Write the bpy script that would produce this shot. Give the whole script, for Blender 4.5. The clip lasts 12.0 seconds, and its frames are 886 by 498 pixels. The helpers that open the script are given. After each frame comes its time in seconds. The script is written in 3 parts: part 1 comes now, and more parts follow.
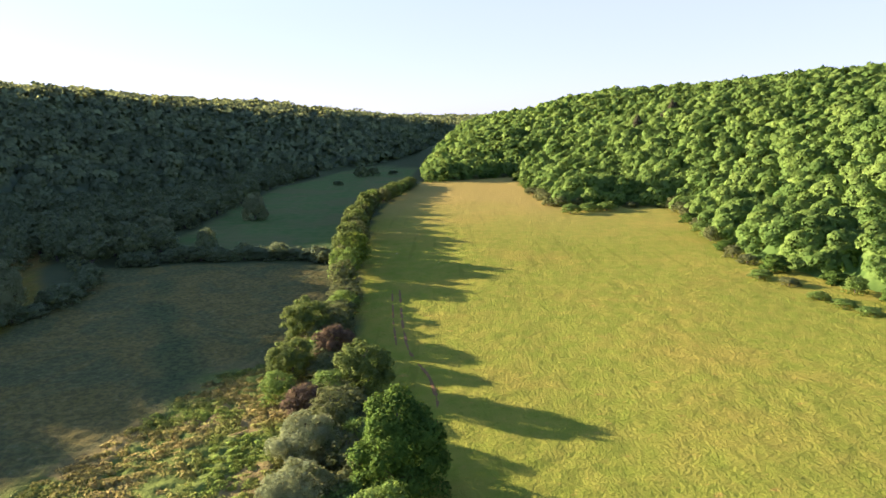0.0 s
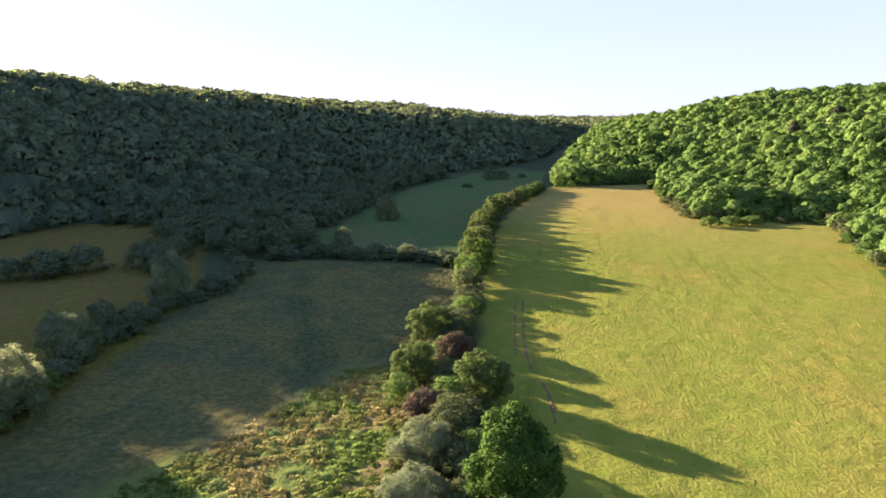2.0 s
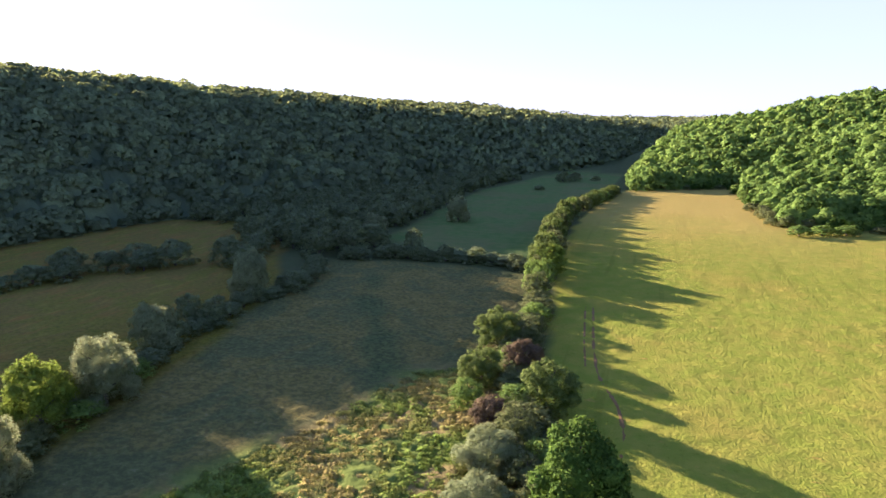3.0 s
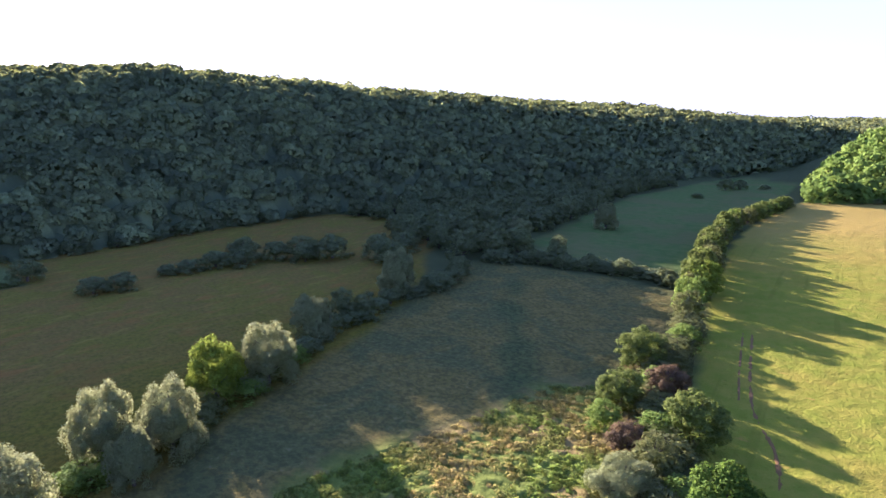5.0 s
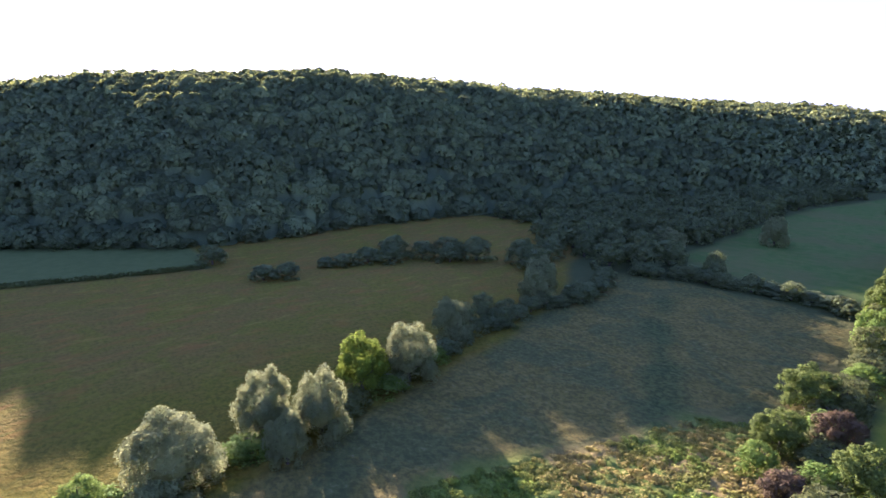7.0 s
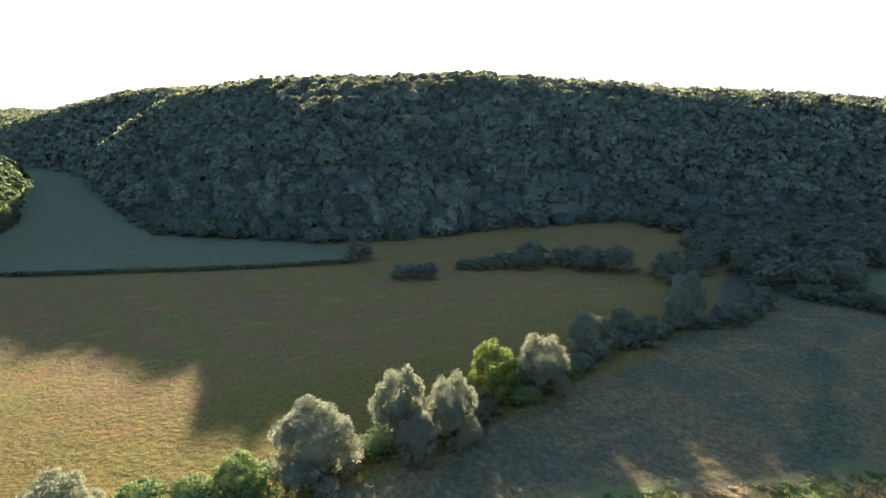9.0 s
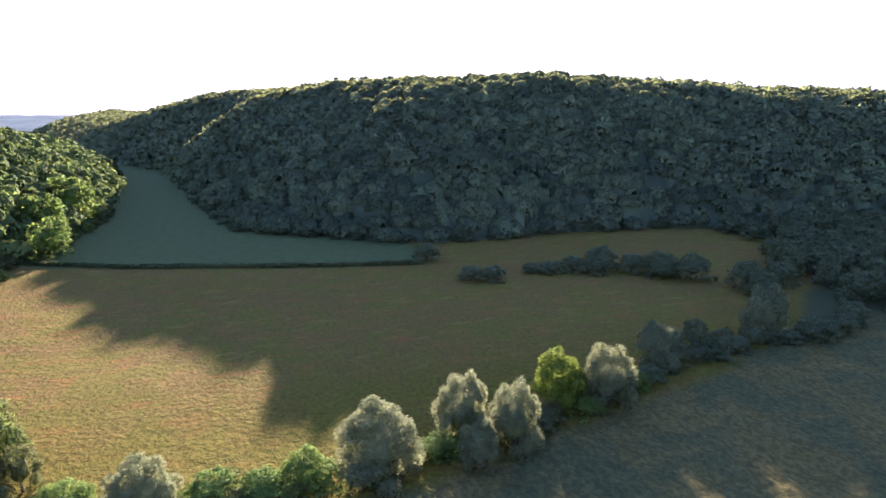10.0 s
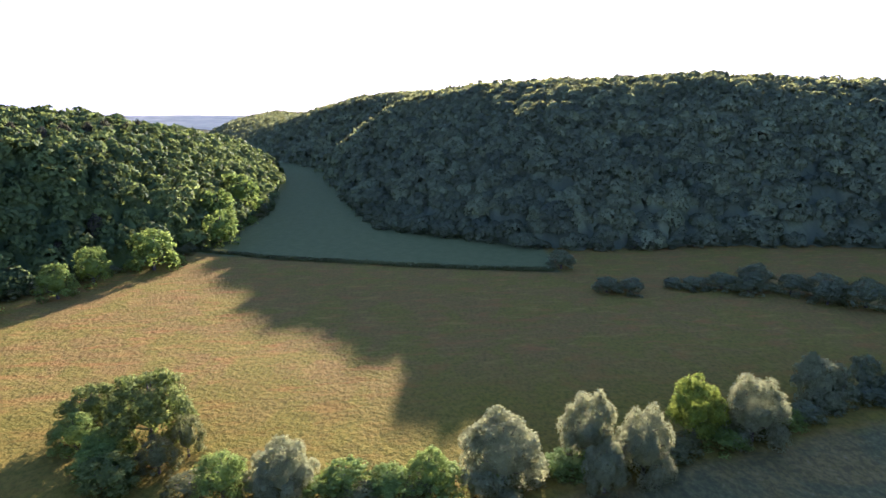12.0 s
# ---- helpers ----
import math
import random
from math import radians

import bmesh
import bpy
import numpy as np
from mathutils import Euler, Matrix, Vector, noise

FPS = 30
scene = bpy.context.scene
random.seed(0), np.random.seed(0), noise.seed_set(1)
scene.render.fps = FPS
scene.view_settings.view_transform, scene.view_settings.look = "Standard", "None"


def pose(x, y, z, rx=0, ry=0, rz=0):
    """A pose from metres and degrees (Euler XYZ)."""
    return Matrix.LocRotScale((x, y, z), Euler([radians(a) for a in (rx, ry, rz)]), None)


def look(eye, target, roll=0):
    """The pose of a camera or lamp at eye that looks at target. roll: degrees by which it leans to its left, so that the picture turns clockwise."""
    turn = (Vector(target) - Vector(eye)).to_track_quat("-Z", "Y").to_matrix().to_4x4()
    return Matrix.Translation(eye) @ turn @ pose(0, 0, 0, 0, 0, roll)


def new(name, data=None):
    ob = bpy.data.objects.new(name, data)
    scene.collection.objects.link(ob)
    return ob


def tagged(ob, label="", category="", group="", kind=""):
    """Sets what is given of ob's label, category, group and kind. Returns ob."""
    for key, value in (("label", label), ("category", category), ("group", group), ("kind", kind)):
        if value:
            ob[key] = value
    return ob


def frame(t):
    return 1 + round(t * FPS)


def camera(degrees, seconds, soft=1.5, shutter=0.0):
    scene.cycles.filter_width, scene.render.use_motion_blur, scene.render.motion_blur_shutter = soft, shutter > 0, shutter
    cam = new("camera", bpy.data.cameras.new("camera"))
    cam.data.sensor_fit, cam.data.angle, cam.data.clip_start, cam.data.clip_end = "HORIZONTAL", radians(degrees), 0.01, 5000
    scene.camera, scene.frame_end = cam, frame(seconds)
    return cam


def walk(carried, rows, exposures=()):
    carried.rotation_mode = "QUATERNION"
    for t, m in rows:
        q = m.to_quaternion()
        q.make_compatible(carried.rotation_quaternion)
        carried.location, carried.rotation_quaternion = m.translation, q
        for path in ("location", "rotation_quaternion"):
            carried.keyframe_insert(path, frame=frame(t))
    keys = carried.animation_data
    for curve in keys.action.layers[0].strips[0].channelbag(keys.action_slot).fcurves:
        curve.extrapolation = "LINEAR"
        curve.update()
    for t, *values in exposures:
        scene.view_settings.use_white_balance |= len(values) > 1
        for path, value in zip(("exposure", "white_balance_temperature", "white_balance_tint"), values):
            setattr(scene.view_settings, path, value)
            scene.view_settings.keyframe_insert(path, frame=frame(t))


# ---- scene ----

# ---------------------------------------------------------------- camera
ROWS = [
    (0, 0.00, 0.00, 38.00, 0.24, -12.45, -1.04),
    (0.5, -0.01, -0.11, 38.45, 2.96, -12.38, -0.94),
    (1, -0.03, -0.20, 38.92, 5.98, -12.32, -0.82),
    (1.5, -0.04, -0.29, 39.39, 9.21, -12.26, -0.73),
    (2, -0.05, -0.36, 39.87, 12.51, -12.23, -0.67),
    (2.5, -0.07, -0.43, 40.35, 15.92, -12.21, -0.62),
    (3, -0.08, -0.48, 40.84, 19.38, -12.16, -0.60),
    (5, -0.13, -0.62, 42.81, 33.40, -12.20, -0.21),
    (5.5, -0.14, -0.63, 43.30, 36.92, -12.19, -0.09),
    (6, -0.14, -0.64, 43.79, 40.43, -12.22, -0.02),
    (6.5, -0.15, -0.64, 44.27, 43.95, -12.26, 0.06),
    (7, -0.15, -0.63, 44.75, 47.50, -12.32, 0.17),
    (9, -0.15, -0.57, 46.59, 61.12, -12.50, 0.22),
    (9.5, -0.14, -0.54, 47.03, 64.43, -12.52, 0.17),
    (10, -0.13, -0.51, 47.46, 67.72, -12.54, 0.14),
    (10.5, -0.12, -0.48, 47.87, 71.06, -12.55, 0.17),
    (11, -0.11, -0.45, 48.27, 74.38, -12.55, 0.22),
    (11.5, -0.09, -0.41, 48.65, 77.69, -12.55, 0.24),
    (12, -0.06, -0.37, 49.02, 80.99, -12.55, 0.23),
]
cam = camera(73.50, 12.0)
walk(cam, [(t, pose(x, y, z, 90 + p, 0, w) @ pose(0, 0, 0, 0, 0, r)) for t, x, y, z, w, p, r in ROWS],
     [(0, 1.64, 5350, 30), (3, 1.74, 5150, 36), (6, 1.96, 4900, 45), (12, 1.92, 4900, 47)])

# ---------------------------------------------------------------- light
SUN_AZ, SUN_EL = radians(69), radians(13.0)      # azimuth counted from +y towards -x
SUN_DIR = Vector((-math.sin(SUN_AZ) * math.cos(SUN_EL), math.cos(SUN_AZ) * math.cos(SUN_EL), math.sin(SUN_EL)))
sun = new("sun", bpy.data.lights.new("sun", "SUN"))
sun.data.energy, sun.data.angle, sun.data.color = 6.6, radians(0.6), (1.0, 0.79, 0.45)
sun.matrix_world = look(SUN_DIR * 500, (0, 0, 0))
world = bpy.data.worlds.new("sky")
scene.world = world
world.use_nodes = True
sky = world.node_tree.nodes.new("ShaderNodeTexSky")
sky.sky_type, sky.sun_disc = "NISHITA", False
sky.sun_elevation, sky.sun_rotation = SUN_EL, -SUN_AZ
sky.air_density, sky.dust_density, sky.ozone_density = 0.9, 0.4, 0.8
bg = world.node_tree.nodes["Background"]
bg.inputs["Strength"].default_value = 0.092
veil = world.node_tree.nodes.new("ShaderNodeMix")          # summer haze, thick at the horizon and thin overhead
veil.data_type = "RGBA"
veil.inputs[7].default_value = (2.95, 3.10, 3.50, 1)
up, part_z, thin = (world.node_tree.nodes.new("ShaderNode" + k) for k in ("TexCoord", "SeparateXYZ", "MapRange"))
for slot, value in zip(range(1, 5), (0.16, 0.42, 0.78, 0.0)):
    thin.inputs[slot].default_value = value
world.node_tree.links.new(up.outputs["Generated"], part_z.inputs[0])
world.node_tree.links.new(part_z.outputs["Z"], thin.inputs[0])
world.node_tree.links.new(thin.outputs[0], veil.inputs[0])
world.node_tree.links.new(sky.outputs["Color"], veil.inputs[6])
world.node_tree.links.new(veil.outputs[2], bg.inputs["Color"])


# ---------------------------------------------------------------- materials
class Nodes:
    """A small wrapper to write node trees in few lines."""

    def __init__(self, name):
        self.mat = bpy.data.materials.new(name)
        self.mat.use_nodes = True
        self.tree = self.mat.node_tree
        self.tree.nodes.clear()

    def add(self, kind, outs=0, **ins):
        n = self.tree.nodes.new("ShaderNode" + kind)
        for key, value in ins.items():
            self.put(n.inputs[key.replace("_", " ")], value)
        return n.outputs[outs]

    def put(self, socket, value):
        if isinstance(value, bpy.types.NodeSocket):
            self.tree.links.new(value, socket)
        elif isinstance(value, tuple) and len(value) == 3 and socket.type == "RGBA":
            socket.default_value = (*value, 1)
        else:
            socket.default_value = value

    def mix(self, fac, a, b, blend="MIX"):
        n = self.tree.nodes.new("ShaderNodeMix")
        n.data_type, n.blend_type = "RGBA", blend
        self.put(n.inputs[0], fac), self.put(n.inputs[6], a), self.put(n.inputs[7], b)
        return n.outputs[2]

    def math(self, op, a, b=0.0, c=0.0):
        n = self.tree.nodes.new("ShaderNodeMath")
        n.operation = op
        for s, v in zip(n.inputs, (a, b, c)):
            self.put(s, v)
        return n.outputs[0]

    def ramp(self, fac, lo, hi):
        n = self.tree.nodes.new("ShaderNodeMapRange")
        n.interpolation_type = "SMOOTHSTEP"
        self.put(n.inputs[0], fac), self.put(n.inputs[1], lo), self.put(n.inputs[2], hi)
        return n.outputs[0]

    def attr(self, name):
        n = self.tree.nodes.new("ShaderNodeAttribute")
        n.attribute_name = name
        return n.outputs["Fac"]

    def noise(self, scale, detail=3.0, rough=0.55, vector=None, distortion=0.0):
        n = self.tree.nodes.new("ShaderNodeTexNoise")
        n.inputs["Scale"].default_value, n.inputs["Detail"].default_value = scale, detail
        n.inputs["Roughness"].default_value, n.inputs["Distortion"].default_value = rough, distortion
        if vector:
            self.tree.links.new(vector, n.inputs["Vector"])
        return n.outputs["Fac"]

    def place(self, scale=(1, 1, 1), turn=0.0):
        g = self.tree.nodes.new("ShaderNodeNewGeometry")
        m = self.tree.nodes.new("ShaderNodeMapping")
        m.inputs["Scale"].default_value, m.inputs["Rotation"].default_value[2] = scale, turn
        self.tree.links.new(g.outputs["Position"], m.inputs["Vector"])
        return m.outputs[0]

    def bump(self, height, strength, distance):
        n = self.tree.nodes.new("ShaderNodeBump")
        self.put(n.inputs["Height"], height)
        n.inputs["Strength"].default_value, n.inputs["Distance"].default_value = strength, distance
        return n.outputs[0]

    def done(self, shader):
        out = self.tree.nodes.new("ShaderNodeOutputMaterial")
        self.tree.links.new(shader, out.inputs[0])
        return self.mat


def leaf_material(name, dark, light, through_col, share=0.35, rough=0.85):
    """Foliage: the colour goes with the tone that each clump carries; part of the light passes through."""
    n = Nodes(name)
    tone = n.attr("tone")
    spot = n.noise(1.3, 2.0, vector=n.place())
    fac = n.math("ADD", tone, n.math("MULTIPLY", n.math("SUBTRACT", spot, 0.5), 0.5))
    col = n.mix(n.ramp(fac, 0.0, 1.0), dark, light)
    at = n.tree.nodes.new("ShaderNodeAttribute")
    at.attribute_name = "soft"                       # the crown's own rounded surface, smoother than single leaves
    vt = n.tree.nodes.new("ShaderNodeVectorTransform")
    vt.vector_type, vt.convert_from, vt.convert_to = "NORMAL", "OBJECT", "WORLD"
    n.tree.links.new(at.outputs["Vector"], vt.inputs[0])
    leafy = n.tree.nodes.new("ShaderNodeBump")
    leafy.inputs["Strength"].default_value, leafy.inputs["Distance"].default_value = 0.25, 0.3
    n.put(leafy.inputs["Height"], n.noise(2.4, 3.0, 0.7, n.place()))
    n.put(leafy.inputs["Normal"], vt.outputs[0])
    p = n.add("BsdfPrincipled", Base_Color=col, Roughness=rough, IOR=1.16, Normal=leafy.outputs[0])
    tr = n.add("BsdfTranslucent", Color=n.mix(n.ramp(fac, 0.0, 1.0), tuple(c * 0.7 for c in through_col), through_col), Normal=vt.outputs[0])
    s = n.add("MixShader", Fac=share)
    mixer = s.node
    n.tree.links.new(p, mixer.inputs[1]), n.tree.links.new(tr, mixer.inputs[2])
    return n.done(s)


def bark_material(name, a, b):
    n = Nodes(name)
    v = n.place((1, 1, 0.25))
    f = n.noise(6.0, 4.0, vector=v)
    p = n.add("BsdfPrincipled", Base_Color=n.mix(f, a, b), Roughness=0.9, Normal=n.bump(f, 0.6, 0.05))
    return n.done(p)


LEAF = {
    "maple": leaf_material("leaf_maple", (0.066, 0.125, 0.020), (0.165, 0.262, 0.034), (0.205, 0.330, 0.030), 0.26),
    "oak": leaf_material("leaf_oak", (0.117, 0.169, 0.044), (0.312, 0.377, 0.091), (0.299, 0.391, 0.057), 0.42),
    "ash": leaf_material("leaf_ash", (0.138, 0.218, 0.030), (0.333, 0.437, 0.057), (0.506, 0.620, 0.069), 0.42),
    "willow": leaf_material("leaf_willow", (0.23, 0.28, 0.125), (0.45, 0.50, 0.235), (0.74, 0.78, 0.34), 0.46),
    "shrub": leaf_material("leaf_shrub", (0.130, 0.163, 0.058), (0.338, 0.351, 0.124), (0.299, 0.345, 0.081), 0.42),
    "lime": leaf_material("leaf_lime", (0.140, 0.245, 0.050), (0.350, 0.470, 0.095), (0.46, 0.61, 0.09), 0.42),
    "dead": leaf_material("leaf_dead", (0.135, 0.098, 0.052), (0.28, 0.210, 0.120), (0.22, 0.16, 0.08), 0.2),
    "pine": leaf_material("leaf_pine", (0.060, 0.062, 0.036), (0.140, 0.130, 0.066), (0.10, 0.12, 0.04), 0.2),
    # one broadleaf wood in several tints: the hills' light is put into colour
    "wood_lit": leaf_material("leaf_wood_lit", (0.138, 0.240, 0.048), (0.318, 0.440, 0.088), (0.44, 0.61, 0.095), 0.46),
    # darkened copy for the spur: its face's shade is put into the colour
    "wood_dimmed": leaf_material("leaf_wood_dimmed", (0.066, 0.105, 0.036), (0.205, 0.275, 0.066), (0.36, 0.46, 0.075), 0.20),
    # greyer and bluer copy: cool shade and haze put into the leaf colour
    "wood_shaded": leaf_material("leaf_wood_shaded", (0.120, 0.160, 0.088), (0.310, 0.375, 0.170), (0.56, 0.62, 0.16), 0.36),
}


BARK = bark_material("bark", (0.06, 0.045, 0.033), (0.16, 0.125, 0.10))


def ground_material():
    n = Nodes("ground_cover")
    pos = n.place()
    fine = n.noise(2.2, 4.0, 0.65, pos)
    mid = n.noise(0.28, 4.0, 0.6, pos)
    broad = n.noise(0.035, 3.0, 0.55, pos)
    rows = n.noise(0.35, 3.0, 0.6, n.place((1.0, 0.45, 1.0), 0.25), 1.5)
    # sunny hay meadow
    mea = n.mix(n.ramp(mid, 0.3, 0.7), (0.202, 0.236, 0.026), (0.262, 0.258, 0.036))
    mea = n.mix(n.ramp(fine, 0.58, 0.80), mea, (0.36, 0.280, 0.055))
    mea = n.mix(n.math("MULTIPLY", n.ramp(broad, 0.45, 0.7), 0.5), mea, (0.33, 0.252, 0.045))
    streak = n.noise(0.55, 5.0, 0.7, n.place((0.55, 1.0, 1.0), 0.35))
    mea = n.mix(n.math("MULTIPLY", n.ramp(streak, 0.60, 0.72), 0.7), mea, (0.36, 0.235, 0.055))
    mea = n.mix(n.math("MULTIPLY", n.ramp(n.noise(0.9, 4.0, 0.7, pos), 0.56, 0.70), 0.7), mea, (0.165, 0.190, 0.020))
    wheel = n.noise(0.42, 2.0, 0.5, n.place((1.0, 0.05, 1.0), 0.06))          # faint lines left by mowing
    mea = n.mix(n.math("MULTIPLY", n.ramp(wheel, 0.60, 0.68), 0.45), mea, (0.165, 0.180, 0.022))
    mea = n.mix(n.math("MULTIPLY", n.attr("dry"), 0.75), mea, (0.39, 0.280, 0.075))
    # rough, brownish pasture
    mottle = n.noise(1.1, 6.0, 0.70, n.place((0.9, 1.1, 1.0), 0.3))
    sward = n.noise(0.075, 5.0, 0.6, pos, 0.8)
    pas = n.mix(n.ramp(mid, 0.3, 0.72), (0.168, 0.146, 0.038), (0.218, 0.182, 0.054))
    pas = n.mix(n.math("MULTIPLY", n.ramp(sward, 0.44, 0.58), 0.8), pas, (0.112, 0.130, 0.046))
    pas = n.mix(n.ramp(mottle, 0.38, 0.60), n.mix(0.55, pas, (0.052, 0.056, 0.030)), pas)
    pas = n.mix(n.math("MULTIPLY", n.ramp(mottle, 0.56, 0.72), 0.45), pas, (0.27, 0.225, 0.140))
    pas = n.mix(n.attr("wet"), pas, n.mix(n.ramp(mottle, 0.35, 0.6), (0.045, 0.058, 0.026), (0.095, 0.125, 0.042)))
    pas = n.mix(n.attr("lush"), pas, n.mix(n.ramp(n.math("ADD", n.attr("rust"), n.math("MULTIPLY", n.math("SUBTRACT", fine, 0.5), 0.9)), 0.2, 0.8), (0.165, 0.205, 0.040), (0.26, 0.205, 0.070)))
    # reddish-gold pasture of the next field, streaked along its length
    red = n.mix(n.ramp(rows, 0.35, 0.62), (0.192, 0.155, 0.034), (0.222, 0.156, 0.040))
    drift = n.noise(0.22, 6.0, 0.66, n.place((1.5, 0.40, 1.0), 0.10))
    patch = n.noise(0.26, 5.0, 0.64, n.place((1.6, 0.45, 1.0), -0.12))
    red = n.mix(n.math("MULTIPLY", n.ramp(sward, 0.44, 0.58), 0.5), red, (0.172, 0.178, 0.020))
    red = n.mix(n.ramp(mottle, 0.36, 0.58), n.mix(0.45, red, (0.075, 0.070, 0.022)), red)
    red = n.mix(n.math("MULTIPLY", n.ramp(mottle, 0.58, 0.72), 0.45), red, (0.290, 0.235, 0.045))
    red = n.mix(n.math("MULTIPLY", n.ramp(drift, 0.50, 0.66), 0.6), red, (0.275, 0.140, 0.038))
    red = n.mix(n.math("MULTIPLY", n.ramp(patch, 0.54, 0.68), 0.5), red, (0.300, 0.235, 0.050))
    # greener grass on the ditch side, with some sunlit hue put into its colour
    red = n.mix(n.math("MULTIPLY", n.attr("fresh_lit"), 0.62), red, n.mix(n.ramp(mottle, 0.36, 0.62), (0.106, 0.108, 0.014), (0.184, 0.160, 0.019)))
    crop = n.mix(n.ramp(mid, 0.3, 0.7), (0.112, 0.142, 0.047), (0.134, 0.162, 0.056))
    green = n.mix(n.ramp(mid, 0.3, 0.7), (0.086, 0.146, 0.036), (0.126, 0.166, 0.050))
    green = n.mix(n.math("MULTIPLY", n.ramp(broad, 0.42, 0.62), 0.6), green, (0.150, 0.145, 0.055))
    wood = n.mix(mid, (0.055, 0.075, 0.028), (0.110, 0.120, 0.05))
    col = wood
    for key, c in (("meadow", mea), ("pasture", pas), ("red", red), ("crop", crop), ("green", green)):
        col = n.mix(n.attr(key), col, c)
    hgt = n.math("ADD", n.math("MULTIPLY", fine, 0.5), n.math("MULTIPLY", n.noise(0.8, 3.0, 0.6, pos), n.math("SUBTRACT", n.math("MULTIPLY_ADD", n.attr("red"), 0.9, 0.6), n.math("MULTIPLY", n.attr("pasture"), -0.25))))
    p = n.add("BsdfPrincipled", Base_Color=col, Roughness=0.95, IOR=1.08, Normal=n.bump(n.math("ADD", hgt, n.math("MULTIPLY", n.noise(1.3, 5.0, 0.75, n.place((1.0, 0.7, 1.0), 0.3), 0.6), 0.55)), 0.85, 0.45))
    return n.done(p)


# ---------------------------------------------------------------- terrain
def value_noise(x, y, seed):
    """Smooth noise from 0 to 1 on a lattice of one metre."""
    xi, yi = np.floor(x).astype(np.int64), np.floor(y).astype(np.int64)
    fx, fy = x - xi, y - yi
    fx, fy = fx * fx * (3 - 2 * fx), fy * fy * (3 - 2 * fy)

    def h(a, b):
        v = (a * 374761393 + b * 668265263 + seed * 982451653) & 0xFFFFFFFF
        v = ((v ^ (v >> 13)) * 1274126177) & 0xFFFFFFFF
        return ((v ^ (v >> 16)) & 0xFFFF) / 65535.0

    return (h(xi, yi) * (1 - fx) + h(xi + 1, yi) * fx) * (1 - fy) + (h(xi, yi + 1) * (1 - fx) + h(xi + 1, yi + 1) * fx) * fy


def fbm(x, y, scale, seed, octaves=3):
    out, amp, tot = 0.0, 1.0, 0.0
    for o in range(octaves):
        out = out + amp * value_noise(x / scale * 2 ** o, y / scale * 2 ** o, seed + o)
        tot, amp = tot + amp, amp * 0.5
    return out / tot


def signed(poly, x, y):
    """Distance to a closed outline: positive inside."""
    p = np.array(poly, float)
    best, inside = np.full(x.shape, 1e9), np.zeros(x.shape, bool)
    for (ax, ay), (bx, by) in zip(p, np.roll(p, -1, 0)):
        dx, dy = bx - ax, by - ay
        u = np.clip(((x - ax) * dx + (y - ay) * dy) / (dx * dx + dy * dy + 1e-9), 0, 1)
        best = np.minimum(best, np.hypot(x - ax - u * dx, y - ay - u * dy))
        if ay != by:
            inside ^= ((ay > y) != (by > y)) & (x < (bx - ax) * (y - ay) / (by - ay) + ax)
    return np.where(inside, best, -best)


SHADY_HILL = [(-1500, -330), (-900, -170), (-734, -110), (-577, -30), (-370, -3), (-262, 16), (-214, 66), (-205, 90), (-206, 140), (-196, 195),
              (-178, 262), (-146, 365), (-114, 435), (-66, 490), (-44, 580), (6, 700), (150, 900), (600, 1300), (600, 4200), (-4200, 4200), (-4200, -330)]
SUNNY_HILL = [(-12, 358), (6, 364), (46, 390), (50, 318), (48, 250), (72, 250), (98, 250), (86, 190), (80, 155), (86, 135), (96, 106), (106, 60),
              (112, -200), (112, -1500), (4200, -1500), (4200, 1600), (700, 1250), (200, 880), (60, 720), (10, 600), (-8, 520), (-14, 430)]
SPUR = [(-70, -160), (-110, -132), (-150, -108), (-185, -86), (-208, -70), (-226, -60), (-244, -54), (-329, -44), (-470, -52), (-590, -70), (-680, -150),
        (-760, -420), (-760, -1500), (-70, -1500)]


SLOPE = [(-40, 640), (-24, 520), (-12, 445), (14, 412), (48, 396), (66, 345), (84, 290), (104, 252), (106, 205), (106, 130), (110, 60), (114, -200),
         (114, -1500), (4200, -1500), (4200, 1600), (700, 1250), (200, 900)]      # foot of the sunny hill's slope, inside its wood


def blend_heights(points, x, y):
    """Plateau height from a few spot heights (x, y, height), by inverse distance."""
    num = den = 0.0
    for px, py, h in points:
        w = 1.0 / ((x - px) ** 2 + (y - py) ** 2 + 1500.0) ** 1.5
        num, den = num + w * h, den + w
    return num / den


SHADY_RIM = [(-330, -10, 39.8), (-280, 60, 33.0), (-275, 120, 46.4), (-265, 190, 54.2), (-235, 280, 39.8), (-190, 390, 33.1), (-130, 480, 23.0),
             (-60, 600, 28.6), (-460, 0, 68.0), (-640, -50, 26.4), (-900, -130, 24.4), (100, 1000, 11.2)]      # the steep face
SHADY_TOPS = [(-480, 30, 13.4), (-400, 90, 24.5), (-370, 150, 21.8), (-340, 230, 22.0), (-300, 330, 27.7), (-240, 450, 29.8), (-180, 560, 21.8), (-60, 850, 13.2),
              (-620, 20, 36.3), (-800, -40, 53.5), (-1200, -120, 20.6), (300, 1250, 7.8), (-700, 700, 29.4), (250, 3000, -10.0)]      # the gentler rise above it
SUNNY_TOPS = [(60, 480, 37.8), (120, 480, 59.2), (180, 420, 52.7), (250, 420, 56.6), (230, 300, 59.5), (300, 300, 63.5), (320, 120, 58.6), (40, 650, 54.8),
              (130, 650, 24.1), (600, 700, 50.4), (600, 100, 55.2)]
SPUR_TOPS = [(-200, -180, 43.8), (-330, -150, 43.5), (-400, -100, 25.0), (-480, -160, 33.0), (-600, -180, 6.4), (-250, -400, 45.4), (-110, -200, 45.6), (-260, -100, 34.0)]


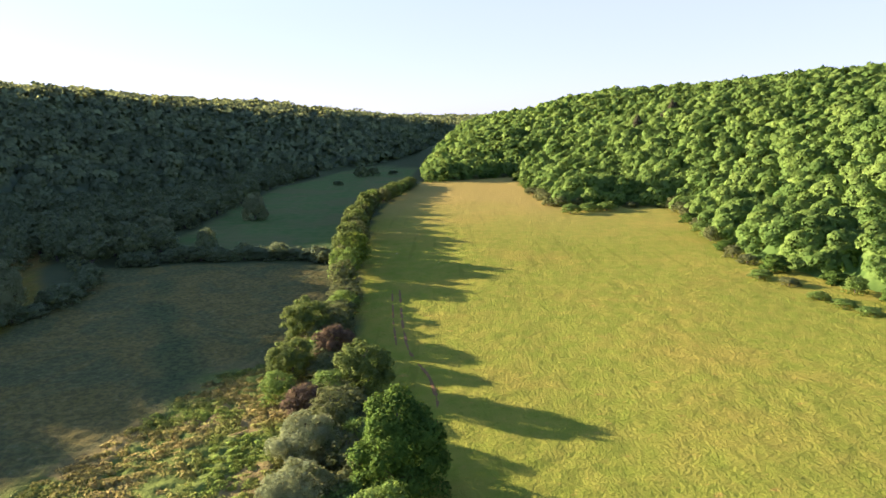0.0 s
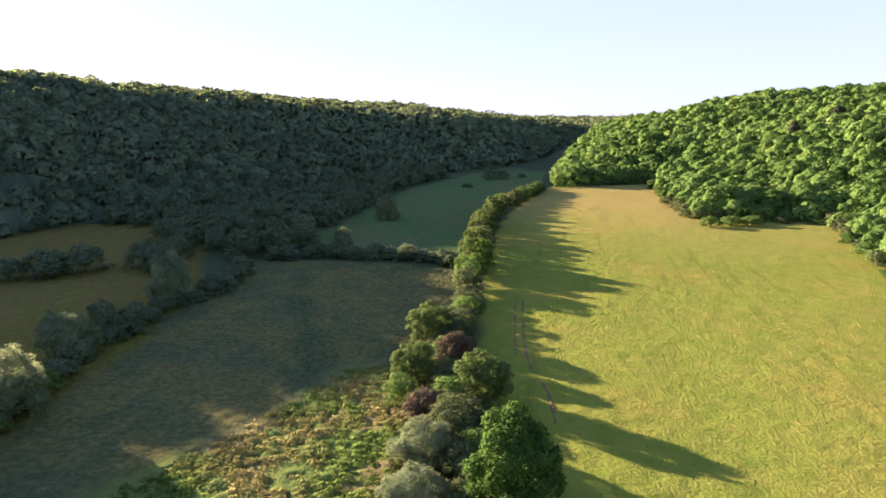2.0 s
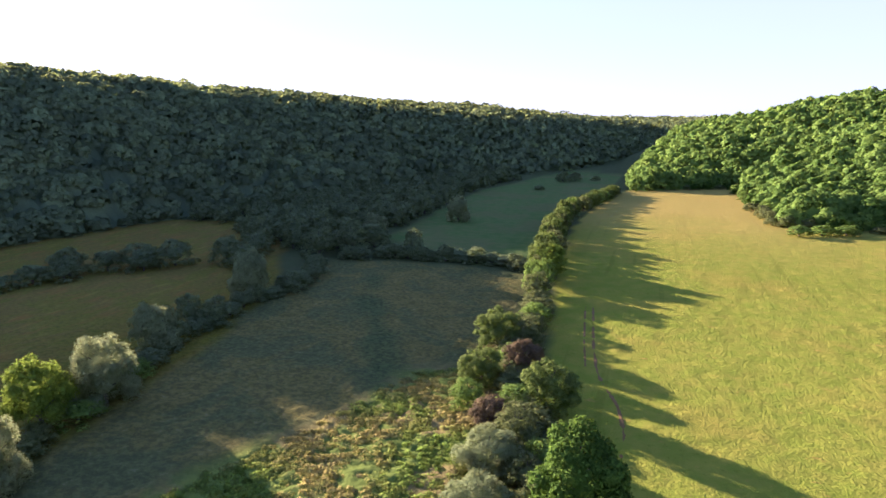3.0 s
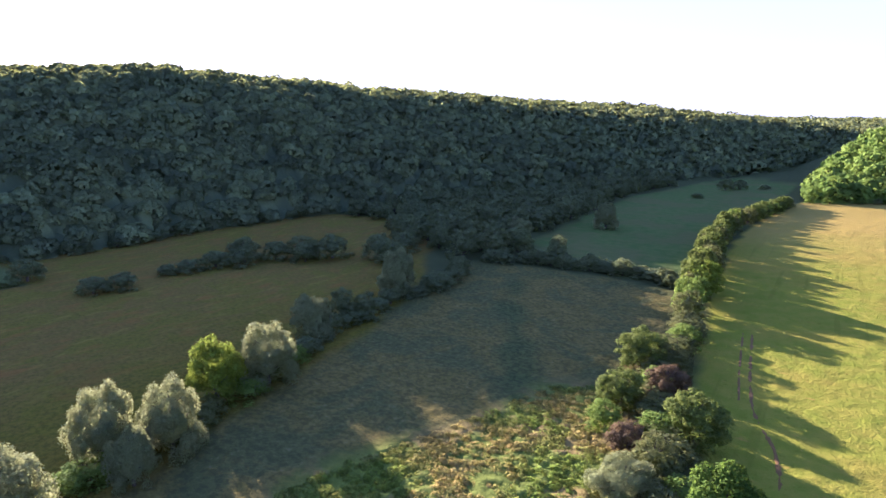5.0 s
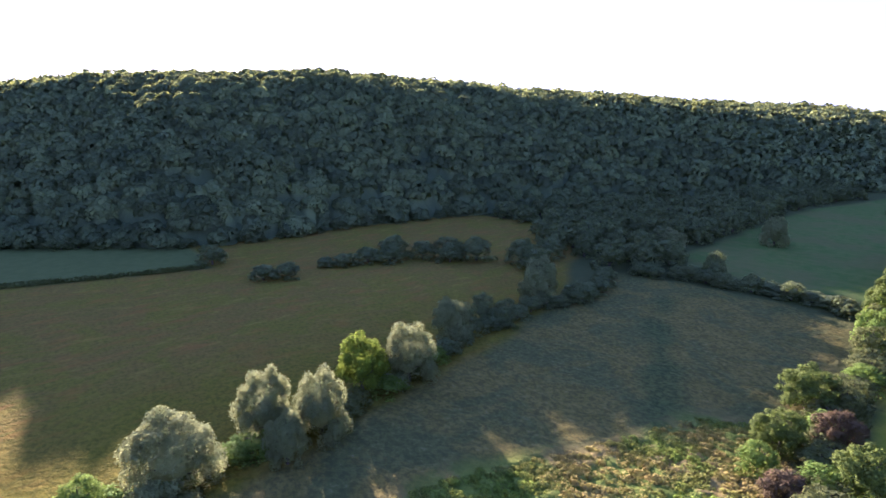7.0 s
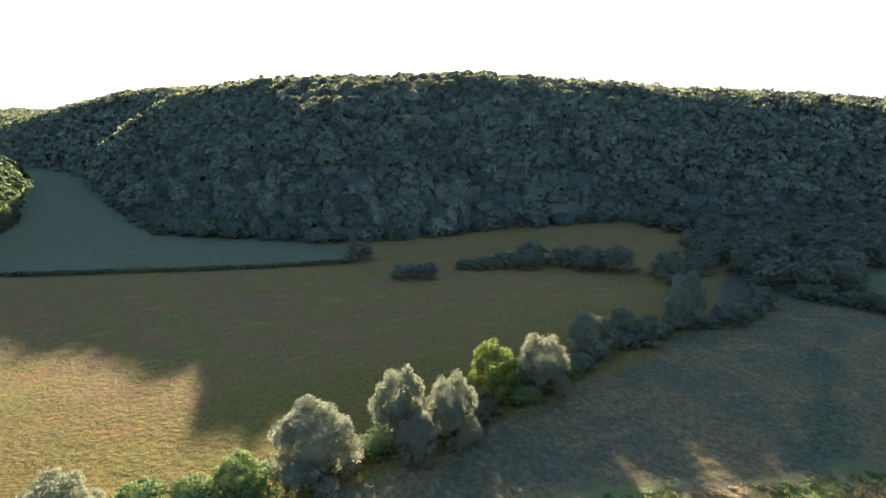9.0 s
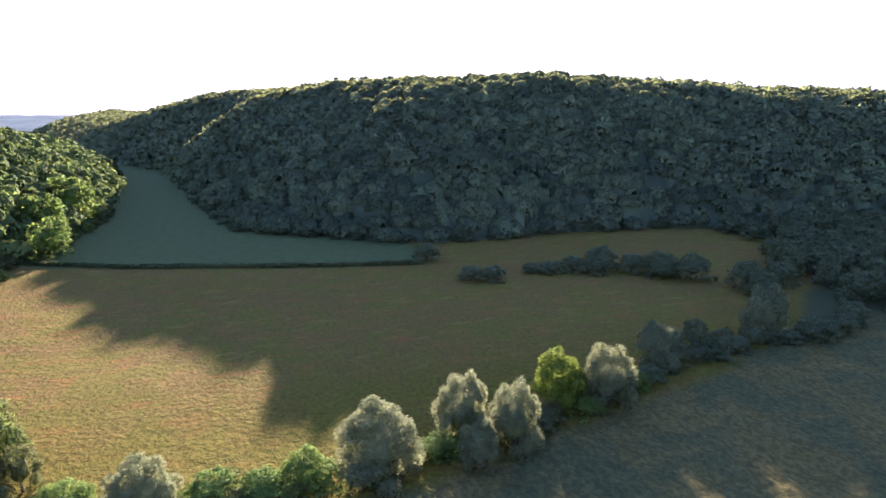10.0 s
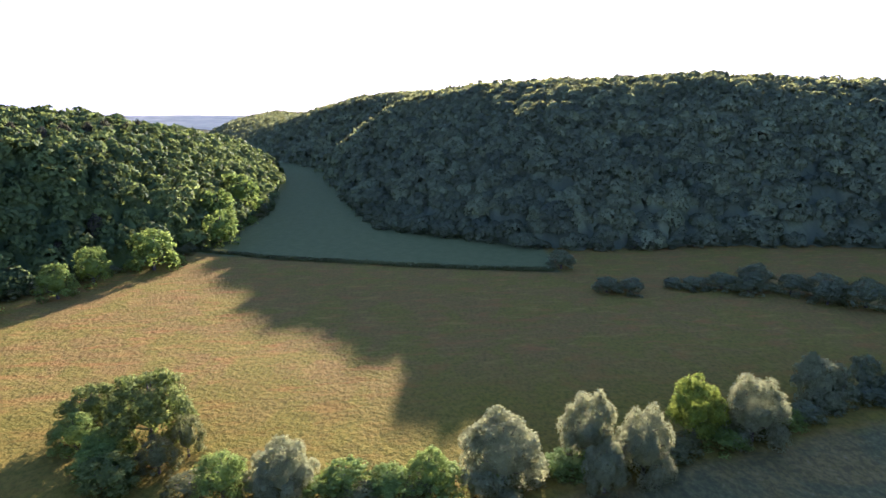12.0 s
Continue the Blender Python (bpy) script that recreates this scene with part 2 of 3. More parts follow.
def height(x, y, relief=True):
    x, y = np.asarray(x, float), np.asarray(y, float)
    d = np.maximum(signed(SHADY_HILL, x, y) - 2, 0)
    z = blend_heights(SHADY_RIM, x, y) * (1 - np.exp(-(d / 46.0) ** 1.35)) + blend_heights(SHADY_TOPS, x, y) * (1 - np.exp(-(np.maximum(d - 40, 0) / 105.0) ** 1.5))
    d = np.maximum(signed(SLOPE, x, y) - 2, 0)
    z = z + blend_heights(SUNNY_TOPS, x, y) * (1 - np.exp(-(d / 85.0) ** 1.2))
    d = np.maximum(signed(SPUR, x, y) - 2, 0)
    z = z + blend_heights(SPUR_TOPS, x, y) * (1 - np.exp(-(d / (32 + 46 * np.clip((x + 228) / 70, 0, 1))) ** 1.3))
    z = z * (1 + 0.10 * (fbm(x, y, 70.0, 5) - 0.5))
    if relief:
        z = z + 0.9 * (fbm(x, y, 38.0, 11) - 0.5)
    return z


def grade(stops, far_lo, far_hi, grow=1.14):
    """Grid lines: between stops (place, step) even, beyond them ever wider."""
    mid = np.concatenate([np.arange(a, b, step) for (a, step), (b, _) in zip(stops, stops[1:])] + [[stops[-1][0]]])
    up, step = [mid[-1]], stops[-1][1]
    while up[-1] < far_hi:
        step *= grow
        up.append(up[-1] + step)
    dn, step = [mid[0]], stops[0][1]
    while dn[-1] > far_lo:
        step *= grow
        dn.append(dn[-1] - step)
    return np.concatenate([dn[:0:-1], mid, up[1:]])


def mesh_from(name, verts, faces, mats, smooth=False, floats=None, normals=None):
    """A mesh from arrays of vertices and of quads or triangles, with point attributes."""
    me = bpy.data.meshes.new(name)
    verts, faces = np.asarray(verts, np.float32), np.asarray(faces, np.int32)
    me.vertices.add(len(verts))
    me.vertices.foreach_set("co", verts.ravel())
    k = faces.shape[1]
    me.loops.add(faces.size)
    me.loops.foreach_set("vertex_index", faces.ravel())
    me.polygons.add(len(faces))
    me.polygons.foreach_set("loop_start", np.arange(0, faces.size, k, dtype=np.int32))
    me.polygons.foreach_set("use_smooth", np.full(len(faces), smooth))
    for m in mats:
        me.materials.append(m)
    for key, values in (floats or {}).items():
        a = me.attributes.new(key, "FLOAT", "POINT")
        a.data.foreach_set("value", np.asarray(values, np.float32))
    if normals is not None:
        a = me.attributes.new("soft", "FLOAT_VECTOR", "POINT")
        a.data.foreach_set("vector", np.asarray(normals, np.float32).ravel())
    me.update(calc_edges=True)
    return me


def soft(d, w):
    return np.clip(d / w + 0.5, 0, 1)


MEADOW = [(-4, 30), (-8, 60), (-16, 100), (-22, 150), (-28, 230), (-22, 310), (-14, 357), (46, 396), (58, 320), (56, 258), (104, 258), (92, 190), (86, 155), (102, 106), (116, 60), (120, -60), (20, -60)]
FAR_GREEN = [(-90, 195), (-74, 165), (-34, 160), (-32, 240), (-24, 330), (-20, 480), (-62, 492), (-80, 430), (-96, 335)]
PASTURE = [(-92, 156), (-70, 158), (-52, 159), (-30, 152), (-22, 100), (-12, 60), (-4, 20), (20, -60), (-66, -60), (-66, 15), (-72, 50), (-82, 90), (-84, 120)]
CROP = [(-222, -54), (-209, -24), (-194, 16), (-178, 66), (-216, 72), (-266, 22), (-370, 4), (-577, -22), (-720, -96), (-590, -78), (-470, -62), (-329, -52), (-240, -60)]
RED = [(-78, 90), (-70, 50), (-64, 15), (-64, -60), (-72, -160), (-112, -136), (-152, -112), (-190, -90), (-224, -64), (-224, -54), (-178, 66), (-214, 66), (-216, 84), (-214, 140), (-204, 200), (-150, 206), (-110, 160), (-88, 120)]


LUSH = [(-24, 92), (-36, 84), (-40, 70), (-48, 50), (-52, 30), (-4, 30), (-10, 58), (-15, 72)]


WET = [(-40, 152), (-62, 152), (-68, 145), (-67, 136), (-62, 122), (-53, 107), (-42, 86), (-38, 76)]      # a damp green hollow across the pasture


def build_ground():
    gx = grade([(-262, 1.7), (-56, 0.5), (-2, 0.85), (50, 1.3), (112, 1.3)], -4600, 4600)
    gy = grade([(-98, 1.5), (32, 0.5), (94, 0.9), (150, 1.8), (300, 1.8)], -4600, 4600)
    X, Y = np.meshgrid(gx, gy)
    Z = height(X, Y)
    wob = 5 * (fbm(X, Y, 9.0, 21) - 0.5)
    w = {}
    for key, poly in (("meadow", MEADOW), ("pasture", PASTURE), ("red", RED), ("crop", CROP), ("green", FAR_GREEN)):
        w[key] = soft(signed(poly, X, Y) + wob, 2.5)
    tuss = fbm(X, Y, 2.0, 31, 2) - 0.5
    rough = 0.30 * w["meadow"] + 0.50 * w["pasture"] + 0.35 * w["red"] + 0.12 * w["green"] + 0.05 * w["crop"]
    near = (np.abs(X + 75) < 190) & (Y > -98) & (Y < 300)
    Z = Z + np.where(near, tuss * rough, 0)
    lush = soft(signed(LUSH, X, Y) + 1.2 * wob, 6.0)
    lumps = 1 - np.abs(2 * fbm(X + 3 * fbm(X, Y, 4.0, 8), Y * 1.3, 2.4, 41, 3) - 1)
    Z = Z + lush * (lumps ** 2 * 0.6 - 0.25)
    tall = soft(signed(PASTURE, X, Y), 4.0) * (1 - lush)
    Z = Z + tall * 0.28 * (1 - np.abs(2 * fbm(X, Y * 1.8, 2.0, 43, 2) - 1)) ** 2
    w["dry"] = soft(Y - 230 + 60 * (fbm(X, Y, 40.0, 3) - 0.5), 90) * w["meadow"]
    wet = np.full(X.shape, 1e9)
    for (ax, ay), (bx, by) in zip(WET, WET[1:]):
        u = np.clip(((X - ax) * (bx - ax) + (Y - ay) * (by - ay)) / ((bx - ax) ** 2 + (by - ay) ** 2), 0, 1)
        wet = np.minimum(wet, np.hypot(X - ax - u * (bx - ax), Y - ay - u * (by - ay)))
    w["wet"] = soft(1.8 - wet + 1.5 * wob, 3.5) * w["pasture"] * 0.75
    w["fresh_lit"] = soft(X + 102 + 1.5 * wob, 26.0) * w["red"]
    w["lush"] = lush * w["pasture"]
    w["rust"] = np.clip(fbm(X, Y, 7.0, 47, 3) * 5 - 2.2 + 0.9 * (lumps - 0.6), 0, 1)
    ny, nx = X.shape
    idx = np.arange(nx * ny).reshape(ny, nx)
    faces = np.stack([idx[:-1, :-1], idx[:-1, 1:], idx[1:, 1:], idx[1:, :-1]], -1).reshape(-1, 4)
    me = mesh_from("ground", np.stack([X, Y, Z], -1).reshape(-1, 3), faces, [ground_material()], True, {k: v.ravel() for k, v in w.items()})
    return tagged(new("ground", me), "valley floor of hay meadow and rough pasture between wooded hills", "ground", kind="structure")


build_ground()


# ---------------------------------------------------------------- foliage
ICO_V, ICO_F = None, None


def ico():
    global ICO_V, ICO_F
    if ICO_V is None:
        bm = bmesh.new()
        bmesh.ops.create_icosphere(bm, subdivisions=1, radius=1.0)
        ICO_V = np.array([v.co[:] for v in bm.verts])
        ICO_F = np.array([[v.index for v in f.verts] for f in bm.faces])
        bm.free()
    return ICO_V, ICO_F


def clumps(rng, lobes, count, size, low=-0.45, flat=0.75, droop=0.0, long=1.0, wild=0.45, ruffle=0.4, fuzz=0.0):
    """Leaf clumps, each a folded four-cornered blade, spread over the skins of the lobes. Returns points, quads, tones and soft normals."""
    lob = np.array(lobes, float)
    area = lob[:, 3] * lob[:, 4] + lob[:, 4] * lob[:, 5] + lob[:, 3] * lob[:, 5]
    k = rng.choice(len(lob), count, p=area / area.sum())
    d = rng.normal(size=(count, 3))
    d /= np.linalg.norm(d, axis=1)[:, None]
    d[:, 2] = np.where(d[:, 2] < low, -d[:, 2] * 0.6, d[:, 2])
    d /= np.linalg.norm(d, axis=1)[:, None]
    depth = 1.04 - 0.12 * rng.random(count) ** 2 + fuzz * rng.random(count) ** 2 / lob[k, 3]
    p = lob[k, :3] + d * lob[k, 3:6] * depth[:, None]
    nrm = d * flat + rng.normal(size=(count, 3)) * ruffle
    nrm /= np.linalg.norm(nrm, axis=1)[:, None]
    t1 = np.cross(nrm, rng.normal(size=(count, 3)))
    if droop:
        t1 = t1 * (1 - droop) + np.array([0, 0, -1.0]) * droop * 1.5
        t1 -= nrm * (t1 * nrm).sum(1)[:, None]
    t1 /= np.linalg.norm(t1, axis=1)[:, None] + 1e-9
    t2 = np.cross(nrm, t1)
    s = size * (0.55 + 0.9 * rng.random(count))[:, None]
    a, b = s * 0.62 * long, s * 0.5 / long
    bend = nrm * s * 0.22
    quad = np.stack([p + t1 * a, p + t2 * b - bend, p - t1 * a * 0.9, p - t2 * b * 0.9 - bend], 1)
    tone = np.clip(0.45 + rng.normal(size=count) * 0.17, 0, 1)
    faces = np.arange(count * 4).reshape(count, 4)
    soft_n = d + 0.45 * (p - lob[:, :3].mean(0)) / (np.abs(lob[:, 3:6]).max() * 1.6) + rng.normal(size=(count, 3)) * wild
    soft_n /= np.linalg.norm(soft_n, axis=1)[:, None]
    return quad.reshape(-1, 3), faces, np.repeat(tone, 4), np.repeat(soft_n, 4, 0)


def cores(lobes, shrink=0.78):
    v, f = ico()
    lob = np.array(lobes, float)
    pts = (lob[:, None, :3] + v[None] * lob[:, None, 3:6] * shrink).reshape(-1, 3)
    out = np.tile(v, (len(lob), 1))
    fs = (f[None] + (np.arange(len(lob)) * len(v))[:, None, None]).reshape(-1, 3)
    return pts, np.c_[fs, fs[:, 2]], out


def crown_lobes(rng, h, r, base, count, spread=0.62, form="dome"):
    """Rounded masses of a crown from base to h, of half width r."""
    lobes, span = [], h - base
    lobes.append((0, 0, base + span * 0.47, r * 0.70, r * 0.70, span * 0.45))
    for i in range(count):
        a = i * 2.4 + rng.random() * 0.8
        u = rng.uniform(0.04, 0.95)
        if form == "egg":
            wide = (1 - u ** 2.6) ** 0.5 if u > 0.3 else 0.84 + 0.45 * u
        elif form == "skirt":
            wide = math.sqrt(max(0.06, 1 - u ** 2.2))
        elif form == "cone":
            wide = 1.05 - 0.95 * u
        else:
            wide = math.sqrt(max(0.06, 1 - ((u - 0.42) / 0.58) ** 2)) if u > 0.42 else 0.72 + 0.67 * u
        rad = r * spread * wide * rng.uniform(0.86, 1.16)
        s = r * rng.uniform(0.17, 0.36) * (0.75 if u > 0.75 else 1.0) * (0.72 if count > 36 else 1.0)
        lobes.append((math.cos(a) * rad, math.sin(a) * rad, max(base + u * span, s * 0.7), s, s, s * rng.uniform(0.8, 1.2) * (1.35 if form == "egg" else 1.0)))
    return lobes


def tri_faces(q):
    """Quads with a doubled corner stand for triangles: split all into triangles."""
    a, b = q[:, [0, 1, 2]], q[:, [0, 2, 3]]
    return np.concatenate([a, b[q[:, 2] != q[:, 3]]])


def limb_mesh(segments, sides=7):
    """Tapered round limbs; a segment is (start, end, radius at start, radius at end)."""
    vs, fs = [], []
    for a, b, ra, rb in segments:
        a, b = Vector(a), Vector(b)
        q = (b - a).to_track_quat("Z", "Y")
        n0 = len(vs)
        for p, r in ((a, ra), ((a + b) / 2 + q @ Vector((ra * 0.25, ra * 0.2, 0)), (ra + rb) * 0.48), (b, rb)):
            for i in range(sides):
                t = 2 * math.pi * i / sides
                vs.append(p + q @ Vector((math.cos(t) * r, math.sin(t) * r, 0)))
        for ring in range(2):
            for i in range(sides):
                j = (i + 1) % sides
                o = n0 + ring * sides
                fs.append((o + i, o + j, o + sides + j, o + sides + i))
    return mesh_from("limbs", [v[:] for v in vs], fs, [BARK], True)


def mesh_part(name, me, parent, label=""):
    ob = new(name, me)
    ob.parent = parent
    return tagged(ob, label)


TEMPLATES = {}
SHAPES = {
    # kind: leaf, crown base share, lobes, clump count, clump size, spread, droop, long, core, form
    "maple": ("maple", 0.02, 26, 16000, 0.28, 0.76, 0.0, 1.0, 0.80, "skirt"),
    "oak": ("oak", 0.06, 60, 8500, 0.30, 0.84, 0.0, 1.0, 0.84, "dome"),
    "ash": ("ash", 0.12, 46, 7000, 0.32, 0.84, 0.2, 1.15, 0.74, "dome"),
    "willow": ("willow", 0.0, 48, 17000, 0.225, 0.80, 0.45, 1.4, 0.62, "egg"),
    "shrub": ("shrub", 0.0, 44, 4600, 0.29, 0.84, 0.0, 1.2, 0.80, "skirt"),
    "lime": ("lime", 0.0, 46, 5600, 0.29, 0.84, 0.0, 1.0, 0.80, "skirt"),
    "dead": ("dead", 0.06, 30, 4200, 0.42, 0.78, 0.0, 3.2, 0.0, "dome"),
    # broadleaf growth in the shaded wood's leaves, shade put into their colour
    "alder": ("wood_shaded", 0.0, 46, 5200, 0.30, 0.84, 0.0, 1.0, 0.84, "skirt"),
    "pine": ("pine", 0.10, 34, 4200, 0.36, 0.80, 0.0, 1.8, 0.60, "cone"),
}
VARIANTS = 3
DETAIL = ((1.0, 1.0), (0.62, 1.35), (0.36, 1.9))      # share of clumps and their size, by distance class


def tree_template(kind, variant, detail):
    """Meshes of trunk and crown for a tree 10 m high and 8 m wide."""
    key = (kind, variant, detail)
    if key in TEMPLATES:
        return TEMPLATES[key]
    leaf, base, nl, count, size, spread, droop, long, core, form = SHAPES[kind]
    rng = np.random.default_rng(100 * list(SHAPES).index(kind) + variant)
    lobes = crown_lobes(rng, 9.6, 4.0, 10.0 * base, nl, spread, form)
    share, bigger = DETAIL[detail]
    pts, quads, tone, nrm = clumps(rng, lobes, int(count * share * (1.7 if detail == 0 else 1.0)), size * bigger * (0.86 if detail == 0 else 1.0), -0.6, 0.7, droop, long, 0.36, 0.5, 0.32)
    if core:
        inner = [lob for lob in lobes[1:] if lob[2] > 1.8]
        cv, cf, cn = (np.concatenate(v) for v in zip(cores(lobes[:1], 0.74 if form == "egg" else 0.62 if form != "cone" else 0.4), cores(inner, core * 0.66)))
        cf[20:] += 12
        nrm = np.concatenate([nrm, cn])
        pts, quads, tone = np.concatenate([pts, cv]), np.concatenate([quads, cf + len(pts)]), np.concatenate([tone, np.full(len(cv), 0.42)])
    tris = quads[:, [0, 1, 2]]
    crown = mesh_from(kind + "_crown", pts, tris, [LEAF[leaf]], True, {"tone": tone}, nrm)
    segs = [((0, 0, -0.6), (0.1, 0.05, 4.2), 0.34, 0.22), ((0.1, 0.05, 4.2), (0, 0.1, 8.4), 0.22, 0.05)]
    for i in range(24 if kind == "dead" else 9):
        a, z0 = i * 2.399, 1.6 + (0.25 if kind == "dead" else 0.55) * i
        reach = 2.9 * (1 - (0.02 if kind == "dead" else 0.05) * i)
        segs.append(((0.05, 0.03, z0), (math.cos(a) * reach, math.sin(a) * reach, min(z0 + 1.7, 9.4)), 0.12, 0.03))
    TEMPLATES[key] = (limb_mesh(segs, 7 if detail == 0 else 4), crown)
    return TEMPLATES[key]


def plant(name, kind, x, y, h, width, label, category="tree", group="", turn=None, variant=None):
    """A tree or bush: an empty at its foot with trunk and crown as parts."""
    n = plant.count = plant.count + 1
    away = math.hypot(x, y)
    trunk, crown = tree_template(kind, n % VARIANTS if variant is None else variant, 0 if away < (56 if h < 5.6 else 112) else 1 if away < (150 if h < 5.6 else 205) else 2)
    root = new(name)
    root.empty_display_size = 0.5
    mesh_part("trunk", trunk, root)
    mesh_part("crown", crown, root)
    z = float(height(np.array([x]), np.array([y]))[0])
    s = width / 8.4
    root.matrix_basis = pose(x, y, z - 0.15, 0, 0, n * 67 % 360 if turn is None else turn) @ Matrix.Diagonal((s, s, h / 10.0, 1))
    return tagged(root, label, category, group)


plant.count = 0

# ---------------------------------------------------------------- woods on the hills
def scatter(poly, box, step, seed, deepest, shallow=-1.5):
    """Tree places inside an outline, on a shaken grid; returns x, y and the distance from the wood's edge."""
    rng = np.random.default_rng(seed)
    x0, x1, y0, y1 = box
    X, Y = np.meshgrid(np.arange(x0, x1, step), np.arange(y0, y1, step))
    X = X + rng.uniform(-0.42, 0.42, X.shape) * step + (np.arange(X.shape[0]) % 2)[:, None] * step / 2
    Y = Y + rng.uniform(-0.42, 0.42, Y.shape) * step
    X, Y = X.ravel(), Y.ravel()
    d = signed(poly, X, Y)
    ok = (d > shallow) & (d < deepest)
    return X[ok], Y[ok], d[ok]


def woodland(name, label, mat, poly, places, step, grain, cover, seed, tall=10.0, wide=4.6, spread=0.17):
    """A closed wood: every crown is a group of rounded lobes clad in sprays of leaves, over a sheet of inner foliage.
    grain: the spray's size for each metre of distance from the valley's middle; cover: square metres of spray on a crown."""
    rng = np.random.default_rng(seed)
    x, y, d = places
    n = len(x)
    base = height(x, y)
    grown = rng.choice([0.78, 0.92, 1.05, 1.25], n) * rng.uniform(0.92, 1.08, n)
    r = wide * grown
    edge = np.where(d < 4, 0.5, np.where(d < 9, 0.78, 1.0))
    h = tall * (0.5 + 0.5 * grown) * rng.uniform(0.86, 1.16, n) * edge
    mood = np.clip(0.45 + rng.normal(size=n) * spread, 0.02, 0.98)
    deep = np.where(d < 9, 0.5 * h, np.minimum(0.80 * r, 0.44 * h))          # half height of the crown
    # inner foliage: domes a little smaller than the crowns
    x0, y0 = x.min() - 12, y.min() - 12
    gx, gy = np.arange(x0, x.max() + 12, step), np.arange(y0, y.max() + 12, step)
    X, Y = np.meshgrid(gx, gy)
    X, Y = X + rng.uniform(-0.3, 0.3, X.shape) * step, Y + rng.uniform(-0.3, 0.3, Y.shape) * step
    ground = height(X, Y) - 0.8
    # cells that no dome covers keep tone 0, the darkest leaf colour
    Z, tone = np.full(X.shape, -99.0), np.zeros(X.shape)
    for i in range(n):
        a0, a1 = np.searchsorted(gx, (x[i] - r[i], x[i] + r[i])) + (-1, 1)
        b0, b1 = np.searchsorted(gy, (y[i] - r[i], y[i] + r[i])) + (-1, 1)
        cut = (slice(max(b0, 0), b1), slice(max(a0, 0), a1))
        q = ((X[cut] - x[i]) ** 2 + (Y[cut] - y[i]) ** 2) / (0.80 * r[i]) ** 2
        top = base[i] + h[i] - deep[i] + 0.72 * deep[i] * np.sqrt(np.maximum(1 - q, 0))
        over = (q < 1) & (top > Z[cut])
        Z[cut] = np.where(over, top, Z[cut])
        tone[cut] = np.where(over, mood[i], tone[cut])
    inner = signed(poly, X, Y)
    low = np.clip((inner - 2) / 8, 0, 1) * 0.42 * tall
    Z = np.where(Z > -90, np.minimum(Z, ground + 0.8 + np.clip(inner - 2, 0, 9) * 0.8), ground + low)
    inside = Z > ground
    Z = np.maximum(Z, ground)
    Z = Z + np.where(inside, np.clip((Z - ground) / 5, 0, 1), 0) * 2.2 * (fbm(X, Y, 3.0, seed + 60, 2) - 0.5)
    keep = inside.copy()
    keep[1:] |= inside[:-1]
    keep[:-1] |= inside[1:]
    keep[:, 1:] |= inside[:, :-1]
    keep[:, :-1] |= inside[:, 1:]
    ny, nx = X.shape
    idx = np.arange(nx * ny).reshape(ny, nx)
    full = keep[:-1, :-1] & keep[:-1, 1:] & keep[1:, 1:] & keep[1:, :-1]
    quads = np.stack([idx[:-1, :-1], idx[:-1, 1:], idx[1:, 1:], idx[1:, :-1]], -1)[full]
    gz = np.gradient(Z, step)
    N = np.stack([-gz[1], -gz[0], np.ones_like(Z)], -1)
    N = (N / np.linalg.norm(N, axis=-1, keepdims=True)).reshape(-1, 3)
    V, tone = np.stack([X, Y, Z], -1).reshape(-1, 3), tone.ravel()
    slot = np.full(nx * ny, -1)
    used = np.unique(quads)
    slot[used] = np.arange(len(used))
    tris = np.concatenate([quads[:, [0, 1, 2]], quads[:, [0, 2, 3]]])
    # lobes of every crown: one in the middle, eight round it
    K = 9
    turn = rng.uniform(0, 6.3, (n, 1)) + np.arange(K) * 2.4 + rng.uniform(-0.4, 0.4, (n, K))
    rise = np.tile([0.62, 0.42, 0.30, 0.05, -0.1, 0.2, -0.25, 0.35, -0.15], (n, 1)) + rng.uniform(-0.15, 0.15, (n, K))
    out = np.tile([0.10, 0.42, 0.50, 0.62, 0.64, 0.58, 0.60, 0.46, 0.62], (n, 1)) * rng.uniform(0.85, 1.2, (n, K))
    L = np.stack([x[:, None] + np.cos(turn) * out * r[:, None], y[:, None] + np.sin(turn) * out * r[:, None], (base + h - deep)[:, None] + rise * deep[:, None]], -1)
    R = r[:, None] * rng.uniform(0.36, 0.54, (n, K))
    away = np.hypot(x, y)
    size = np.clip(away * grain, 0.5, 3.2)
    share = (cover * (r / wide) ** 2 / (0.26 * size ** 2)).astype(int) * 2
    own = np.repeat(np.arange(n), share)
    m = len(own)
    k = rng.integers(0, K, m)
    out = rng.normal(size=(m, 3))
    out /= np.linalg.norm(out, axis=1)[:, None]
    out[:, 2] = np.where(out[:, 2] < -0.35, -out[:, 2], out[:, 2])
    c = L[own, k] + out * R[own, k][:, None] * rng.uniform(0.92, 1.08, (m, 1))
    clear = np.ones(m, bool)
    for j in range(K):
        clear &= (k == j) | (((c - L[own, j]) ** 2).sum(1) > (0.86 * R[own, j]) ** 2)
    gi = np.clip(((c[:, 0] - x0) / step).round().astype(int), 0, nx - 1)
    gj = np.clip(((c[:, 1] - y0) / step).round().astype(int), 0, ny - 1)
    clear &= c[:, 2] > np.where(keep, Z, ground)[gj, gi] - 0.3
    c, out, own = c[clear], out[clear], own[clear]
    m = len(c)
    body = c - np.stack([x, y, base + h - 1.2 * deep], 1)[own]
    body /= np.linalg.norm(body, axis=1)[:, None]
    face = out + rng.normal(size=(m, 3)) * 0.55
    face /= np.linalg.norm(face, axis=1)[:, None]
    t1 = np.cross(face, rng.normal(size=(m, 3)))
